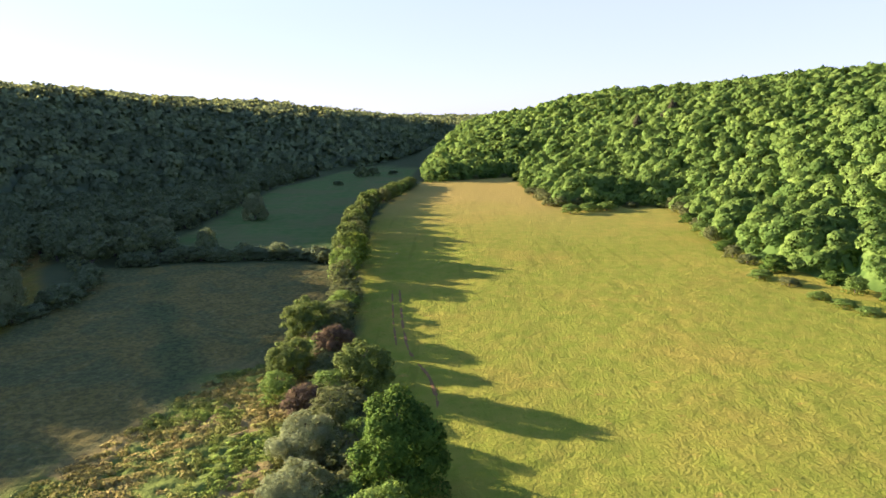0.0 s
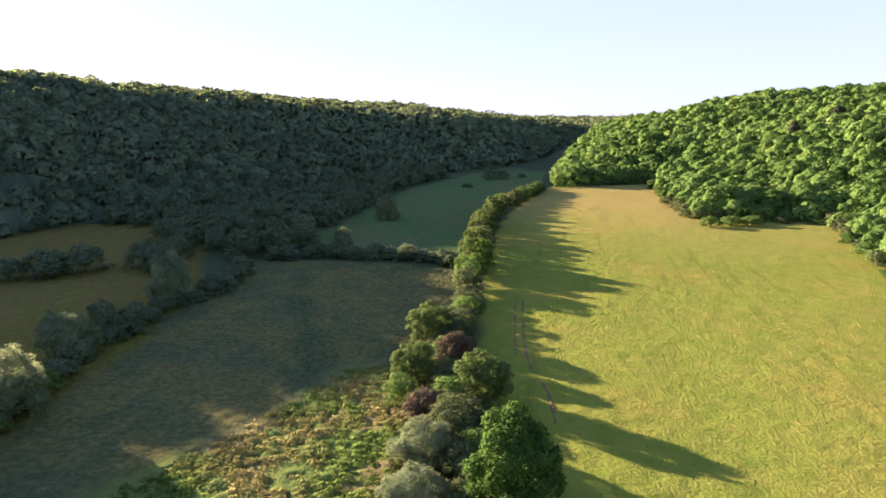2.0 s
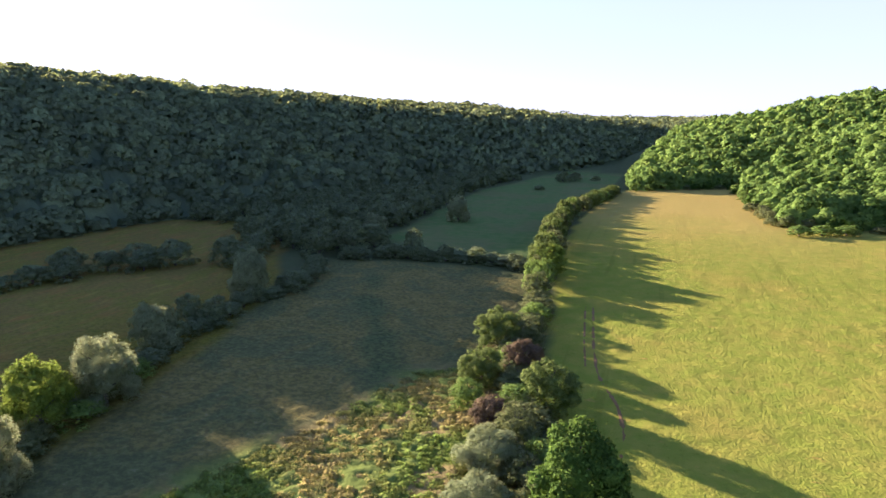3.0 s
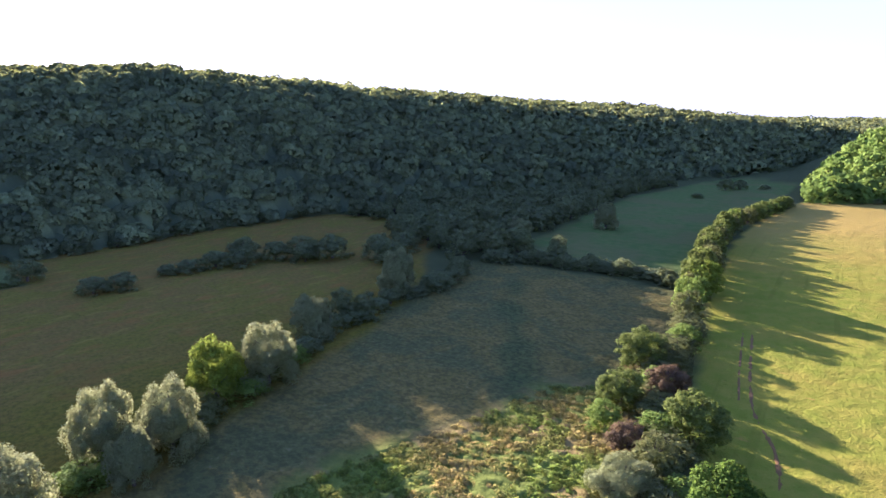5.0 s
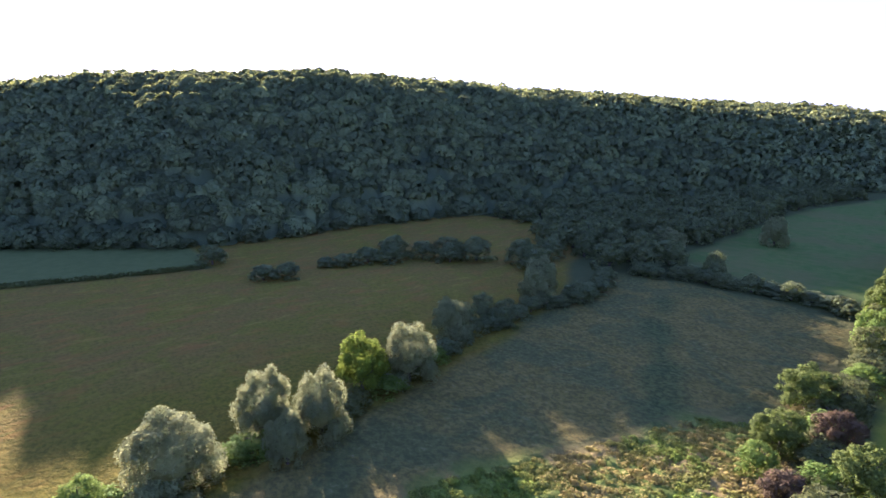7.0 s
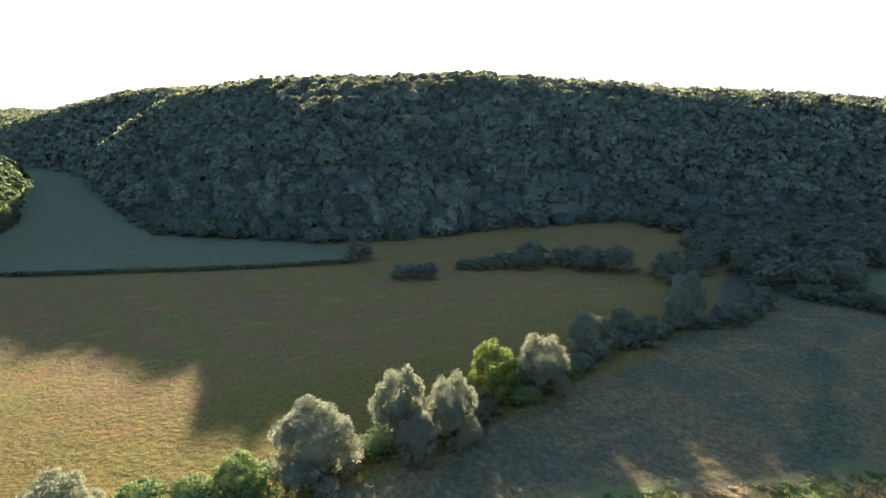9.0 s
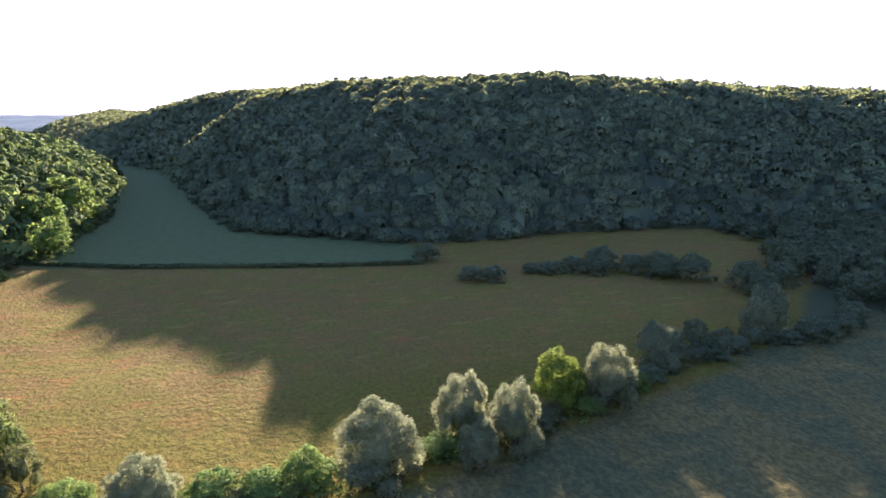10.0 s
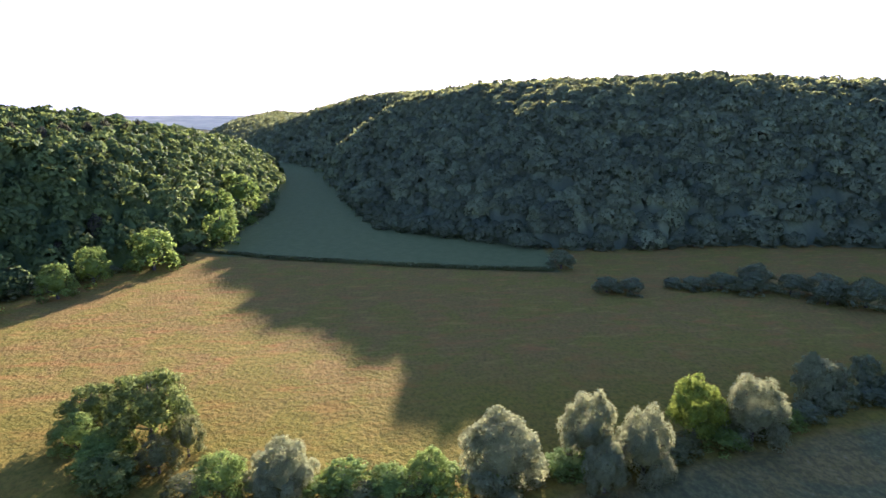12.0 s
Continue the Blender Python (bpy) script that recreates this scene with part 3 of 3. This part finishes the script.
    t1 /= np.linalg.norm(t1, axis=1)[:, None]
    t2 = np.cross(face, t1)
    w = (size[own] * rng.uniform(0.6, 1.25, m))[:, None]
    P = np.stack([c + t1 * w * 0.7, c - t1 * w * 0.35 + t2 * w * 0.55, c - t1 * w * 0.45 - t2 * w * 0.5], 1).reshape(-1, 3)
    soft_n = 0.7 * out + 0.6 * body + rng.normal(size=(m, 3)) * 0.18
    soft_n /= np.linalg.norm(soft_n, axis=1)[:, None]
    V = np.concatenate([V[used], P])
    F = np.concatenate([slot[tris], np.arange(m * 3).reshape(-1, 3) + len(used)])
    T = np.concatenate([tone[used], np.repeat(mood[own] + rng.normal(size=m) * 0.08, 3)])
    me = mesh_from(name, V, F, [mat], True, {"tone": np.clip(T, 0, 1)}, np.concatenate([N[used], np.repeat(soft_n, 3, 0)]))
    return tagged(new(name, me), label, "woodland", kind="stuff")


def build_woods():
    def wood(name, label, kind, poly, box, spacing, step, seed, deepest, near, far, tall=10.0, wide=4.6, grain=0.0045, cover=150.0):
        a = scatter(poly, box, spacing, seed, deepest, 1.5)
        away = np.hypot(a[0], a[1])
        keep = (away >= near) & (away < far)
        woodland(name, label, LEAF[kind], poly, tuple(v[keep] for v in a), step, grain, cover, seed, tall, wide)

    dark = "dense deciduous wood on a steep hillside in shade"
    wood("woodland_shady_hill", dark, "wood_shaded", SHADY_HILL, (-460, -60, -60, 440), 7.0, 2.0, 1, 230, 0, 440, 9.6, 5.0)
    wood("woodland_shady_crest", dark, "wood_shaded", SHADY_HILL, (-1100, -20, -220, 860), 8.2, 3.2, 2, 330, 432, 1100, 9.6, 5.6, 0.0058, 100.0)
    wood("woodland_far_ridge", "distant wooded ridge closing the valley", "wood_shaded", SHADY_HILL, (-230, 420, 640, 1580), 13.0, 4.5, 6, 560, 0, 1620, 9.6, 9.0, 0.0036, 110.0)
    wood("woodland_valley_mouth", "dark wooded end of the long hill", "wood_shaded", SHADY_HILL, (-1700, -1000, -360, 60), 12.5, 3.6, 5, 160, 1090, 1800, 9.6, 8.5, 0.0042, 110.0)
    lit = "bright green deciduous wood on a sunlit slope"
    wood("woodland_sunny_hill", lit, "wood_lit", SUNNY_HILL, (-20, 330, 90, 420), 6.3, 1.8, 3, 250, 0, 400, 9.4, 4.5, 0.0037, 120.0)
    wood("woodland_sunny_crest", lit, "wood_lit", SUNNY_HILL, (-30, 520, 90, 800), 7.2, 3.0, 7, 340, 392, 760, 9.4, 5.0, 0.0050, 115.0)
    wood("woodland_spur", "mixed wood on a low spur with lit tops", "wood_dimmed", SPUR, (-700, -100, -290, -40), 7.6, 2.1, 4, 170, 0, 760, 10.2, 5.6, 0.0055, 125.0)


build_woods()

# ---------------------------------------------------------------- hedgerow between meadow and pasture
def grow(rows, group):
    for name, kind, x, y, h, w, label in rows:
        plant(name, kind, x, y, h, w, label, "bush" if "bush" in name else "tree", group)


def along(line, step, seed, jitter):
    """Places along a polyline, about step apart."""
    rng, out, left = np.random.default_rng(seed), [], 0.0
    for (ax, ay), (bx, by) in zip(line, line[1:]):
        n = math.hypot(bx - ax, by - ay)
        while left < n:
            u = left / n
            out.append((ax + (bx - ax) * u + rng.normal() * jitter, ay + (by - ay) * u + rng.normal() * jitter))
            left += step * rng.uniform(0.75, 1.25)
        left -= n
    return out, rng


grow([
    ("maple_tree", "maple", -5, 54, 12.0, 10.3, "dense deep green maple tree in the hedgerow"),
    ("young_tree", "lime", -6, 45, 8.0, 7.5, "light green young tree in the hedgerow"),
    ("grey_willow", "willow", -16, 60.5, 6.2, 8.5, "silvery grey willow bush beside the maple"),
    ("grey_willow", "willow", -15, 52, 5.5, 7.8, "silvery grey willow bush beside the maple"),
    ("hawthorn_bush", "shrub", -14.5, 67, 6.2, 6.5, "brownish green hawthorn bush in the hedgerow"),
    ("oak_tree", "oak", -12.0, 77.5, 8.0, 8.2, "dark green oak tree with a pointed top"),
    ("dead_tree", "dead", -18, 89.2, 6.7, 6.6, "leafless reddish brown dead tree between green ones"),
    ("oak_tree", "oak", -25, 100, 7.7, 8.6, "olive green oak tree in the hedgerow"),
    ("hedge_tree", "oak", -23.5, 84, 6.3, 6.8, "olive green tree in the hedgerow"),
    ("elder_bush", "lime", -23.5, 76, 4.6, 5.5, "light green elder bush at the hedge foot"),
    ("sloe_bush", "dead", -19, 72, 4.0, 5.0, "purplish brown sloe bush at the hedge foot"),
    ("hedge_bush", "lime", -21, 114, 5.0, 6.5, "light green bush filling the hedgerow"),
    ("hedge_bush", "shrub", -20, 101, 6.0, 6.5, "olive bush filling the hedgerow"),
    ("hedge_bush", "shrub", -20.5, 107, 5.0, 6.0, "olive bush filling the hedgerow"),
    ("hedge_tree", "ash", -24.4, 153, 9.2, 10.0, "tall yellow-green tree in the hedgerow"),
    ("hedge_bush", "lime", -10, 63, 4.5, 5.5, "light green bush filling the hedgerow"),
    ("hedge_bush", "shrub", -11, 58, 5.2, 6.0, "olive bush filling the hedgerow"),
], "hedgerow along the meadow")
spots, rng = along([(-9, 46), (-14, 70), (-19, 92), (-22, 120), (-26, 160), (-32, 205), (-33, 250), (-27, 290), (-18, 340)], 3.9, 5, 1.0)
for x, y in spots:
    tall = y > 140 and rng.random() < 0.45
    most = 4.4 if y < 130 else 8.8 if y < 215 else 7.8 if y < 280 else 6.0
    kind = "lime" if rng.random() < 0.25 else "oak" if tall else "shrub"
    plant("hedge_tree" if tall else "hedge_bush", kind, x, y, most * rng.uniform(0.9, 1.25) if tall else most * rng.uniform(0.84, 1.0), rng.uniform(6.0, 8.5),
          "olive green tree in the hedgerow" if tall else "low olive green bush filling the hedgerow", "tree" if tall else "bush", "hedgerow along the meadow")

# ---------------------------------------------------------------- willow row along the ditch
grow([
    ("willow_tree", "willow", -70, 19, 10.6, 12.6, "broad silvery willow tree, lit along its top"),
    ("willow_tree", "willow", -74, 33, 11.0, 8.8, "silvery willow tree in a row along a ditch"),
    ("willow_tree", "willow", -69, 39, 10.5, 8.8, "silvery willow tree in a row along a ditch"),
    ("willow_tree", "willow", -66, 32, 7.8, 6.2, "small silvery willow beside larger ones"),
    ("ash_tree", "ash", -76, 51, 11.0, 8.8, "bright yellow-green ash tree between willows"),
    ("willow_tree", "willow", -75, 60, 11.0, 10.8, "silvery willow tree beside the ash"),
    ("willow_tree", "willow", -84, 79, 9.5, 9.2, "blue-grey willow tree in shade"),
    ("alder_bush", "alder", -87, 91, 8.0, 7.0, "dark alder bush in shade"),
    ("alder_bush", "alder", -83, 94, 6.5, 7.0, "dark alder bush in shade"),
    ("willow_tree", "willow", -88, 112, 12.2, 10.5, "tall pale grey willow in shade"),
    ("young_tree", "lime", -70, 9, 6.5, 6.8, "bright green young tree beside the willow"),
    ("hedge_bush", "lime", -71, 3.5, 4.0, 7.0, "low dark green bush at the field edge"),
    ("hedge_bush", "lime", -72, -2, 4.5, 8.0, "low dark green bush at the field edge"),
    ("white_willow", "willow", -72, -10, 8.3, 9.2, "whitish willow tree at the field edge"),
    ("lime_tree", "lime", -73, -18, 7.3, 7.8, "pale green tree beside the white willow"),
    ("oak_tree", "oak", -88, -31, 12.4, 12.5, "dark green oak standing above bushes"),
    ("elder_bush", "lime", -88, -42, 6.0, 8.0, "green elder bush under the oak"),
    ("elder_bush", "oak", -95, -42, 7.5, 9.0, "dark green bush under the oak"),
    ("elder_bush", "lime", -80, -36, 5.0, 8.0, "green elder bush under the oak"),
    ("elder_bush", "oak", -76, -33, 5.5, 8.0, "dark green bush under the oak"),
    ("elder_bush", "lime", -84, -36, 6.0, 8.5, "green elder bush under the oak"),
    ("thorn_tree", "shrub", -84, -25, 7.5, 5.5, "thin brownish green tree beside the oak"),
    ("thorn_tree", "shrub", -80, -28, 6.0, 6.5, "brownish green thorn beside the oak"),
], "trees along the ditch")
spots, rng = along([(-76, -24), (-71, -5), (-69, 12), (-72, 30), (-75, 55), (-83, 85), (-85, 105), (-83, 128), (-90, 150)], 5.0, 6, 0.8)
for x, y in spots:
    deep = y > 70
    plant("hedge_bush", "alder" if deep else "lime" if rng.random() < 0.6 else "shrub", x, y, rng.uniform(3.0, 5.5) if deep else rng.uniform(2.2, 3.6), rng.uniform(5.5, 8.0),
          "dark bush along the ditch", "bush", "trees along the ditch")

# ---------------------------------------------------------------- bushes in the shaded fields
grow([
    ("field_bush", "alder", -182, 68, 7.0, 9.5, "round dark bush at the crop field's corner"),
    ("field_bush", "alder", -155, 72, 4.8, 8.5, "low dark bush standing alone in pasture"),
    ("field_bush", "alder", -152.5, 78, 4.8, 8.5, "low dark bush standing alone in pasture"),
    ("field_bush", "alder", -153, 98, 4.2, 8.5, "low dark bush in a thicket in pasture"),
    ("field_bush", "alder", -152, 106, 5.5, 9.5, "dark bush in a thicket in pasture"),
    ("field_bush", "alder", -150, 115, 8.5, 11.0, "dark bush in a thicket in pasture"),
    ("field_bush", "alder", -145, 123, 6.5, 10.0, "dark bush in a thicket in pasture"),
    ("field_bush", "alder", -139, 129, 8.0, 12.0, "dark bush in a thicket in pasture"),
    ("field_bush", "alder", -131, 134, 8.0, 12.0, "dark bush in a thicket in pasture"),
    ("field_bush", "alder", -156, 93, 3.4, 6.5, "low dark bush in a thicket in pasture"),
    ("field_bush", "alder", -147, 111, 6.0, 9.0, "dark bush in a thicket in pasture"),
    ("field_bush", "alder", -135, 126, 6.0, 9.0, "dark bush in a thicket in pasture"),
    ("field_tree", "alder", -118, 141, 9.0, 11.0, "dark round tree behind the pale willow"),
    ("field_tree", "alder", -110, 138, 8.0, 10.0, "dark round tree behind the pale willow"),
    ("field_tree", "alder", -101, 128, 7.5, 9.0, "dark round tree behind the pale willow"),
    ("grey_willow", "willow", -94, 192, 9.0, 10.0, "rounded grey willow among dark bushes"),
    ("hedge_tree", "alder", -69, 168, 9.5, 7.5, "dark pointed tree at the cross hedge"),
    ("grey_willow", "willow", -75, 232, 11.0, 10.5, "grey willow standing in the far meadow"),
    ("far_bush", "alder", -56, 402, 8.0, 10.0, "dark bush at the far end of the valley"),
    ("far_bush", "alder", -49, 412, 7.0, 10.0, "dark bush at the far end of the valley"),
    ("far_bush", "alder", -63, 352, 3.0, 7.0, "small bush in the far meadow"),
    ("far_bush", "alder", -36, 420, 3.5, 7.0, "small bush in the far meadow"),
], "bushes in the shaded fields")
spots, rng = along([(-86, 157), (-71, 164), (-53, 165), (-36, 161), (-28, 155)], 4.2, 7, 1.2)
for x, y in spots:
    plant("hedge_bush", "alder" if rng.random() < 0.4 else "alder", x, y, rng.uniform(3.2, 5.5), rng.uniform(6, 8.5), "dark bush in the hedge across the valley", "bush", "hedge across the valley")
THICKET = [(-92, 150), (-118, 150), (-160, 198), (-190, 200), (-176, 262), (-146, 358), (-112, 432), (-82, 425), (-96, 335), (-90, 200), (-78, 172)]
tx, ty, td = scatter(THICKET, (-195, -75, 145, 435), 9.5, 8, 200, 2.0)
rng = np.random.default_rng(9)
for x, y in zip(tx, ty):
    if rng.random() < 0.12:
        continue
    plant("thicket_tree", "alder", x, y, rng.uniform(6.0, 11.0), rng.uniform(8, 12.5),
          "dark broadleaf tree in the thicket below the hill", "tree", "thicket below the shady hill")

# ---------------------------------------------------------------- weeds beside the hedgerow
def mounds(name, label, poly, box, count, wide, tall, blades, size, leaf, seed, patch=8.0, gap=0.0):
    """Low mounds of grass or weeds, each two lobes of blades; the hue goes in patches."""
    rng = np.random.default_rng(seed)
    x0, x1, y0, y1 = box
    x, y = rng.uniform(x0, x1, count), rng.uniform(y0, y1, count)
    ok = (signed(poly, x, y) > 0.3) & (fbm(x, y, 11.0, seed + 9) > gap)
    x, y = x[ok], y[ok]
    z = height(x, y)
    hue = np.clip(fbm(x, y, patch, seed + 3) * 2.4 - 0.7, 0, 1)
    V, F, T, N, n0 = [], [], [], [], 0
    for i in range(len(x)):
        r, h = rng.uniform(*wide), rng.uniform(*tall)
        lobes = [(x[i], y[i], z[i] + 0.1, r * 1.2, r * rng.uniform(0.6, 1.0), h), (x[i] + r * 0.5, y[i] + rng.normal() * r * 0.4, z[i] + 0.1, r * 0.6, r * 0.6, h * 0.8)]
        p, q, t, m = clumps(rng, lobes, blades, size, 0.05, 1.0, 0.0, 1.5, 0.4)
        V.append(p), F.append(q[:, [0, 1, 2]] + n0), N.append(m)
        T.append(np.clip(hue[i] + (t - 0.45) * 0.4, 0, 1))
        n0 += len(p)
    me = mesh_from(name, np.concatenate(V), np.concatenate(F), [leaf], True, {"tone": np.concatenate(T)}, np.concatenate(N))
    return tagged(new(name, me), label, "weeds", kind="stuff")


WEEDS = leaf_material("weeds", (0.26, 0.38, 0.055), (0.48, 0.38, 0.13), (0.48, 0.50, 0.10), 0.32)
mounds("weed_mounds", "lumpy green and rust-coloured weeds beside the hedgerow", LUSH, (-52, -6, 30, 92), 3400, (0.35, 0.95), (0.16, 0.55), 60, 0.25, WEEDS, 66)

# ---------------------------------------------------------------- edge of the sunny wood and of the spur
grow([
    ("scrub_bush", "lime", 74.0, 135, 2.4, 6.0, "low green scrub at the meadow's edge"),
    ("scrub_bush", "shrub", 77.5, 129, 2.0, 5.0, "low green scrub at the meadow's edge"),
    ("scrub_bush", "lime", 77.7, 118.6, 1.9, 5.0, "low green scrub at the meadow's edge"),
    ("scrub_bush", "lime", 79.7, 113.5, 1.8, 5.0, "low green scrub at the meadow's edge"),
    ("scrub_bush", "lime", 81.2, 108.5, 1.6, 5.0, "low green scrub at the meadow's edge"),
    ("scrub_bush", "lime", 50, 233, 4.0, 9.0, "green scrub spreading into the meadow"),
    ("scrub_bush", "lime", 58, 238, 4.0, 9.0, "green scrub spreading into the meadow"),
    ("scrub_bush", "lime", 66, 240, 4.0, 9.0, "green scrub spreading into the meadow"),
    ("scrub_bush", "shrub", 44, 296, 4.0, 9.0, "green scrub spreading into the meadow"),
    ("scrub_bush", "shrub", 46, 270, 4.0, 8.0, "green scrub spreading into the meadow"),
    ("edge_tree", "lime", -236, -50, 14.4, 16.2, "bright yellow-green tree at the spur's foot"),
    ("edge_tree", "lime", -262, -56, 18.0, 18.8, "bright yellow-green tree on the spur's edge"),
    ("edge_tree", "lime", -300, -54, 20.4, 22.5, "bright yellow-green tree on the spur's edge"),
    ("edge_tree", "lime", -200, -64, 15.0, 16.2, "bright round tree at the spur's foot"),
    ("edge_tree", "lime", -184, -76, 12.0, 11.9, "bright round tree at the spur's foot"),
    ("edge_tree", "lime", -170, -80, 10.2, 11.2, "small bright tree at the spur's foot"),
    ("edge_tree", "lime", -156, -92, 10.2, 10.6, "small bright tree at the spur's foot"),
    ("pine_tree", "pine", -236, -122, 13.0, 8.0, "dark brownish pine on the spur's crest"),
    ("pine_tree", "pine", -247, -124, 14.5, 9.0, "dark brownish pine on the spur's crest"),
    ("pine_tree", "pine", -259, -119, 13.0, 9.0, "dark brownish pine on the spur's crest"),
    ("pine_tree", "pine", -272, -117, 15.0, 9.5, "dark brownish pine on the spur's crest"),
    ("pine_tree", "pine", -284, -112, 14.0, 9.0, "dark brownish pine on the spur's crest"),
    ("pine_tree", "pine", -298, -110, 15.0, 9.0, "dark brownish pine on the spur's crest"),
    ("pine_tree", "pine", -313, -106, 14.0, 9.0, "dark brownish pine on the spur's crest"),
    ("pine_tree", "pine", -331, -106, 14.0, 9.0, "dark brownish pine on the spur's crest"),
    ("pine_tree", "pine", -210, -84, 12.0, 8.0, "lone pale brown pine on the spur's slope"),
    ("pine_tree", "pine", -196, -90, 9.0, 5.5, "lone pale brown pine on the spur's slope"),
    ("pine_tree", "pine", 116, 362, 15.0, 9.0, "reddish brown pine among green crowns"),
    ("pine_tree", "pine", 128, 352, 14.0, 8.0, "reddish brown pine among green crowns"),
    ("pine_tree", "pine", 138, 366, 15.0, 9.0, "reddish brown pine among green crowns"),
    ("edge_bush", "lime", -206, -58, 3.5, 6.0, "low bright bush at the field corner"),
    ("edge_bush", "lime", -146, -90, 5.5, 7.0, "low bright bush at the spur's foot"),
], "trees at the woods' edges")

for line, kinds, label, seed in (
        ([(-372, -5), (-262, 13), (-216, 64), (-207, 90), (-208, 140), (-199, 195)], ("alder",), "dark bush at the foot of the shaded wood", 31),
        ([(-112, -129), (-150, -105), (-185, -83), (-208, -67), (-244, -51), (-329, -41)], ("shrub", "lime", "alder"), "bush at the foot of the spur's wood", 32),
        ([(-10, 360), (44, 386), (47, 318), (46, 250), (72, 247), (96, 247), (84, 190), (78, 155), (84, 135), (94, 106)], ("shrub", "lime", "maple"), "green bush at the foot of the sunlit wood", 33)):
    spots, rng = along(line, 8.5, seed, 1.0)
    for x, y in spots:
        plant("edge_bush", kinds[rng.integers(len(kinds))], x, y, rng.uniform(2.6, 5.5), rng.uniform(5.0, 8.5), label, "bush", "bushes at the woods' feet")

# ---------------------------------------------------------------- field boundary, track and distance
def low_hedge(name, label, line, tall, wide, seed):
    """A low clipped strip of brush along a line."""
    rng = np.random.default_rng(seed)
    spots, _ = along(line, 0.55, seed, 0.12)
    lobes = [(x, y, float(height(np.array([x]), np.array([y]))[0]) + tall * 0.35, wide * rng.uniform(0.8, 1.2), wide * rng.uniform(0.8, 1.2), tall * rng.uniform(0.45, 0.75)) for x, y in spots]
    p, q, t, n = clumps(rng, lobes, len(lobes) * 16, 0.42, -0.2)
    cv, cf, cn = cores(lobes, 0.85)
    me = mesh_from(name, np.concatenate([p, cv]), tri_faces(np.concatenate([q, cf + len(p)])), [LEAF["shrub"]], True,
                   {"tone": np.concatenate([t * 0.6, np.full(len(cv), 0.2)])}, np.concatenate([n, cn]))
    return tagged(new(name, me), label, "hedge", kind="stuff")


low_hedge("boundary_brush", "low dark brush along the crop field's boundary", [(-226, -57), (-209, -24), (-194, 15), (-179, 64)], 1.5, 0.9, 71)


def track_strip(name, line, width, seed):
    """A worn wheel rut: a thin bed of bare earth that follows the ground."""
    rng = np.random.default_rng(seed)
    pts = []
    for (ax, ay), (bx, by) in zip(line, line[1:]):
        n = int(math.hypot(bx - ax, by - ay) / 0.7)
        pts += [(ax + (bx - ax) * i / n, ay + (by - ay) * i / n) for i in range(n)]
    P = np.array(pts)
    for _ in range(6):
        P[1:-1] = (P[:-2] + 2 * P[1:-1] + P[2:]) / 4
    d = np.gradient(P, axis=0)
    d /= np.linalg.norm(d, axis=1)[:, None]
    side = np.stack([d[:, 1], -d[:, 0]], 1) * (width * rng.uniform(0.3, 0.65, len(P)))[:, None]
    V = []
    for q in (P - side, P, P + side):
        V.append(np.c_[q, height(q[:, 0], q[:, 1]) + 0.07])
    V[0][:, 2] -= 0.06
    V[2][:, 2] -= 0.06
    V = np.concatenate(V)
    n = len(P)
    F = [(r * n + i, r * n + i + 1, (r + 1) * n + i + 1, (r + 1) * n + i) for r in range(2) for i in range(n - 1)]
    return tagged(new(name, mesh_from(name, V, F, [EARTH], True)), "worn wheel rut of bare brown earth", "track", kind="structure")


EARTH = bark_material("bare_earth", (0.14, 0.075, 0.014), (0.22, 0.115, 0.022))
RUT = [(-10.6, 130), (-10.0, 123.7), (-8.4, 107), (-6.9, 95.5), (-5.4, 89.8), (-2.7, 82.8), (-1.4, 74.6), (-1.6, 68)]
track_strip("track_rut_1", RUT, 0.58, 81)
track_strip("track_rut_2", [(x - 1.7, y) for x, y in RUT[:4]], 0.40, 82)


def far_ridge():
    """Distant farmland ridge beyond the valley's mouth; haze is put into its pale colour."""
    n = Nodes("hazed_hills")
    f = n.noise(0.012, 4.0, 0.6, n.place((1, 1, 6)))
    col = n.mix(n.ramp(f, 0.35, 0.65), (0.66, 0.60, 0.36), (0.84, 0.76, 0.46))
    mat = n.done(n.add("BsdfDiffuse", Color=col, Roughness=1.0))
    az = np.radians(np.linspace(88, 125, 120))
    V = []
    for dist, top in ((2300, 4.0), (2500, 26.0), (2700, 45.0), (2900, 52.0)):
        h = top + 9 * (fbm(np.degrees(az) * 30, az * 0 + dist, 60.0, 4) - 0.5) - 0.35 * (np.degrees(az) - 100)
        V.append(np.stack([-np.sin(az) * dist, np.cos(az) * dist, h], 1))
    m = len(az)
    F = [(r * m + i + 1, r * m + i, (r + 1) * m + i, (r + 1) * m + i + 1) for r in range(3) for i in range(m - 1)]
    return tagged(new("backdrop_hills", mesh_from("backdrop_hills", np.concatenate(V), F, [mat], True)), "farmland ridge in the distance, haze put into its pale colour", "hills", kind="structure")


far_ridge()
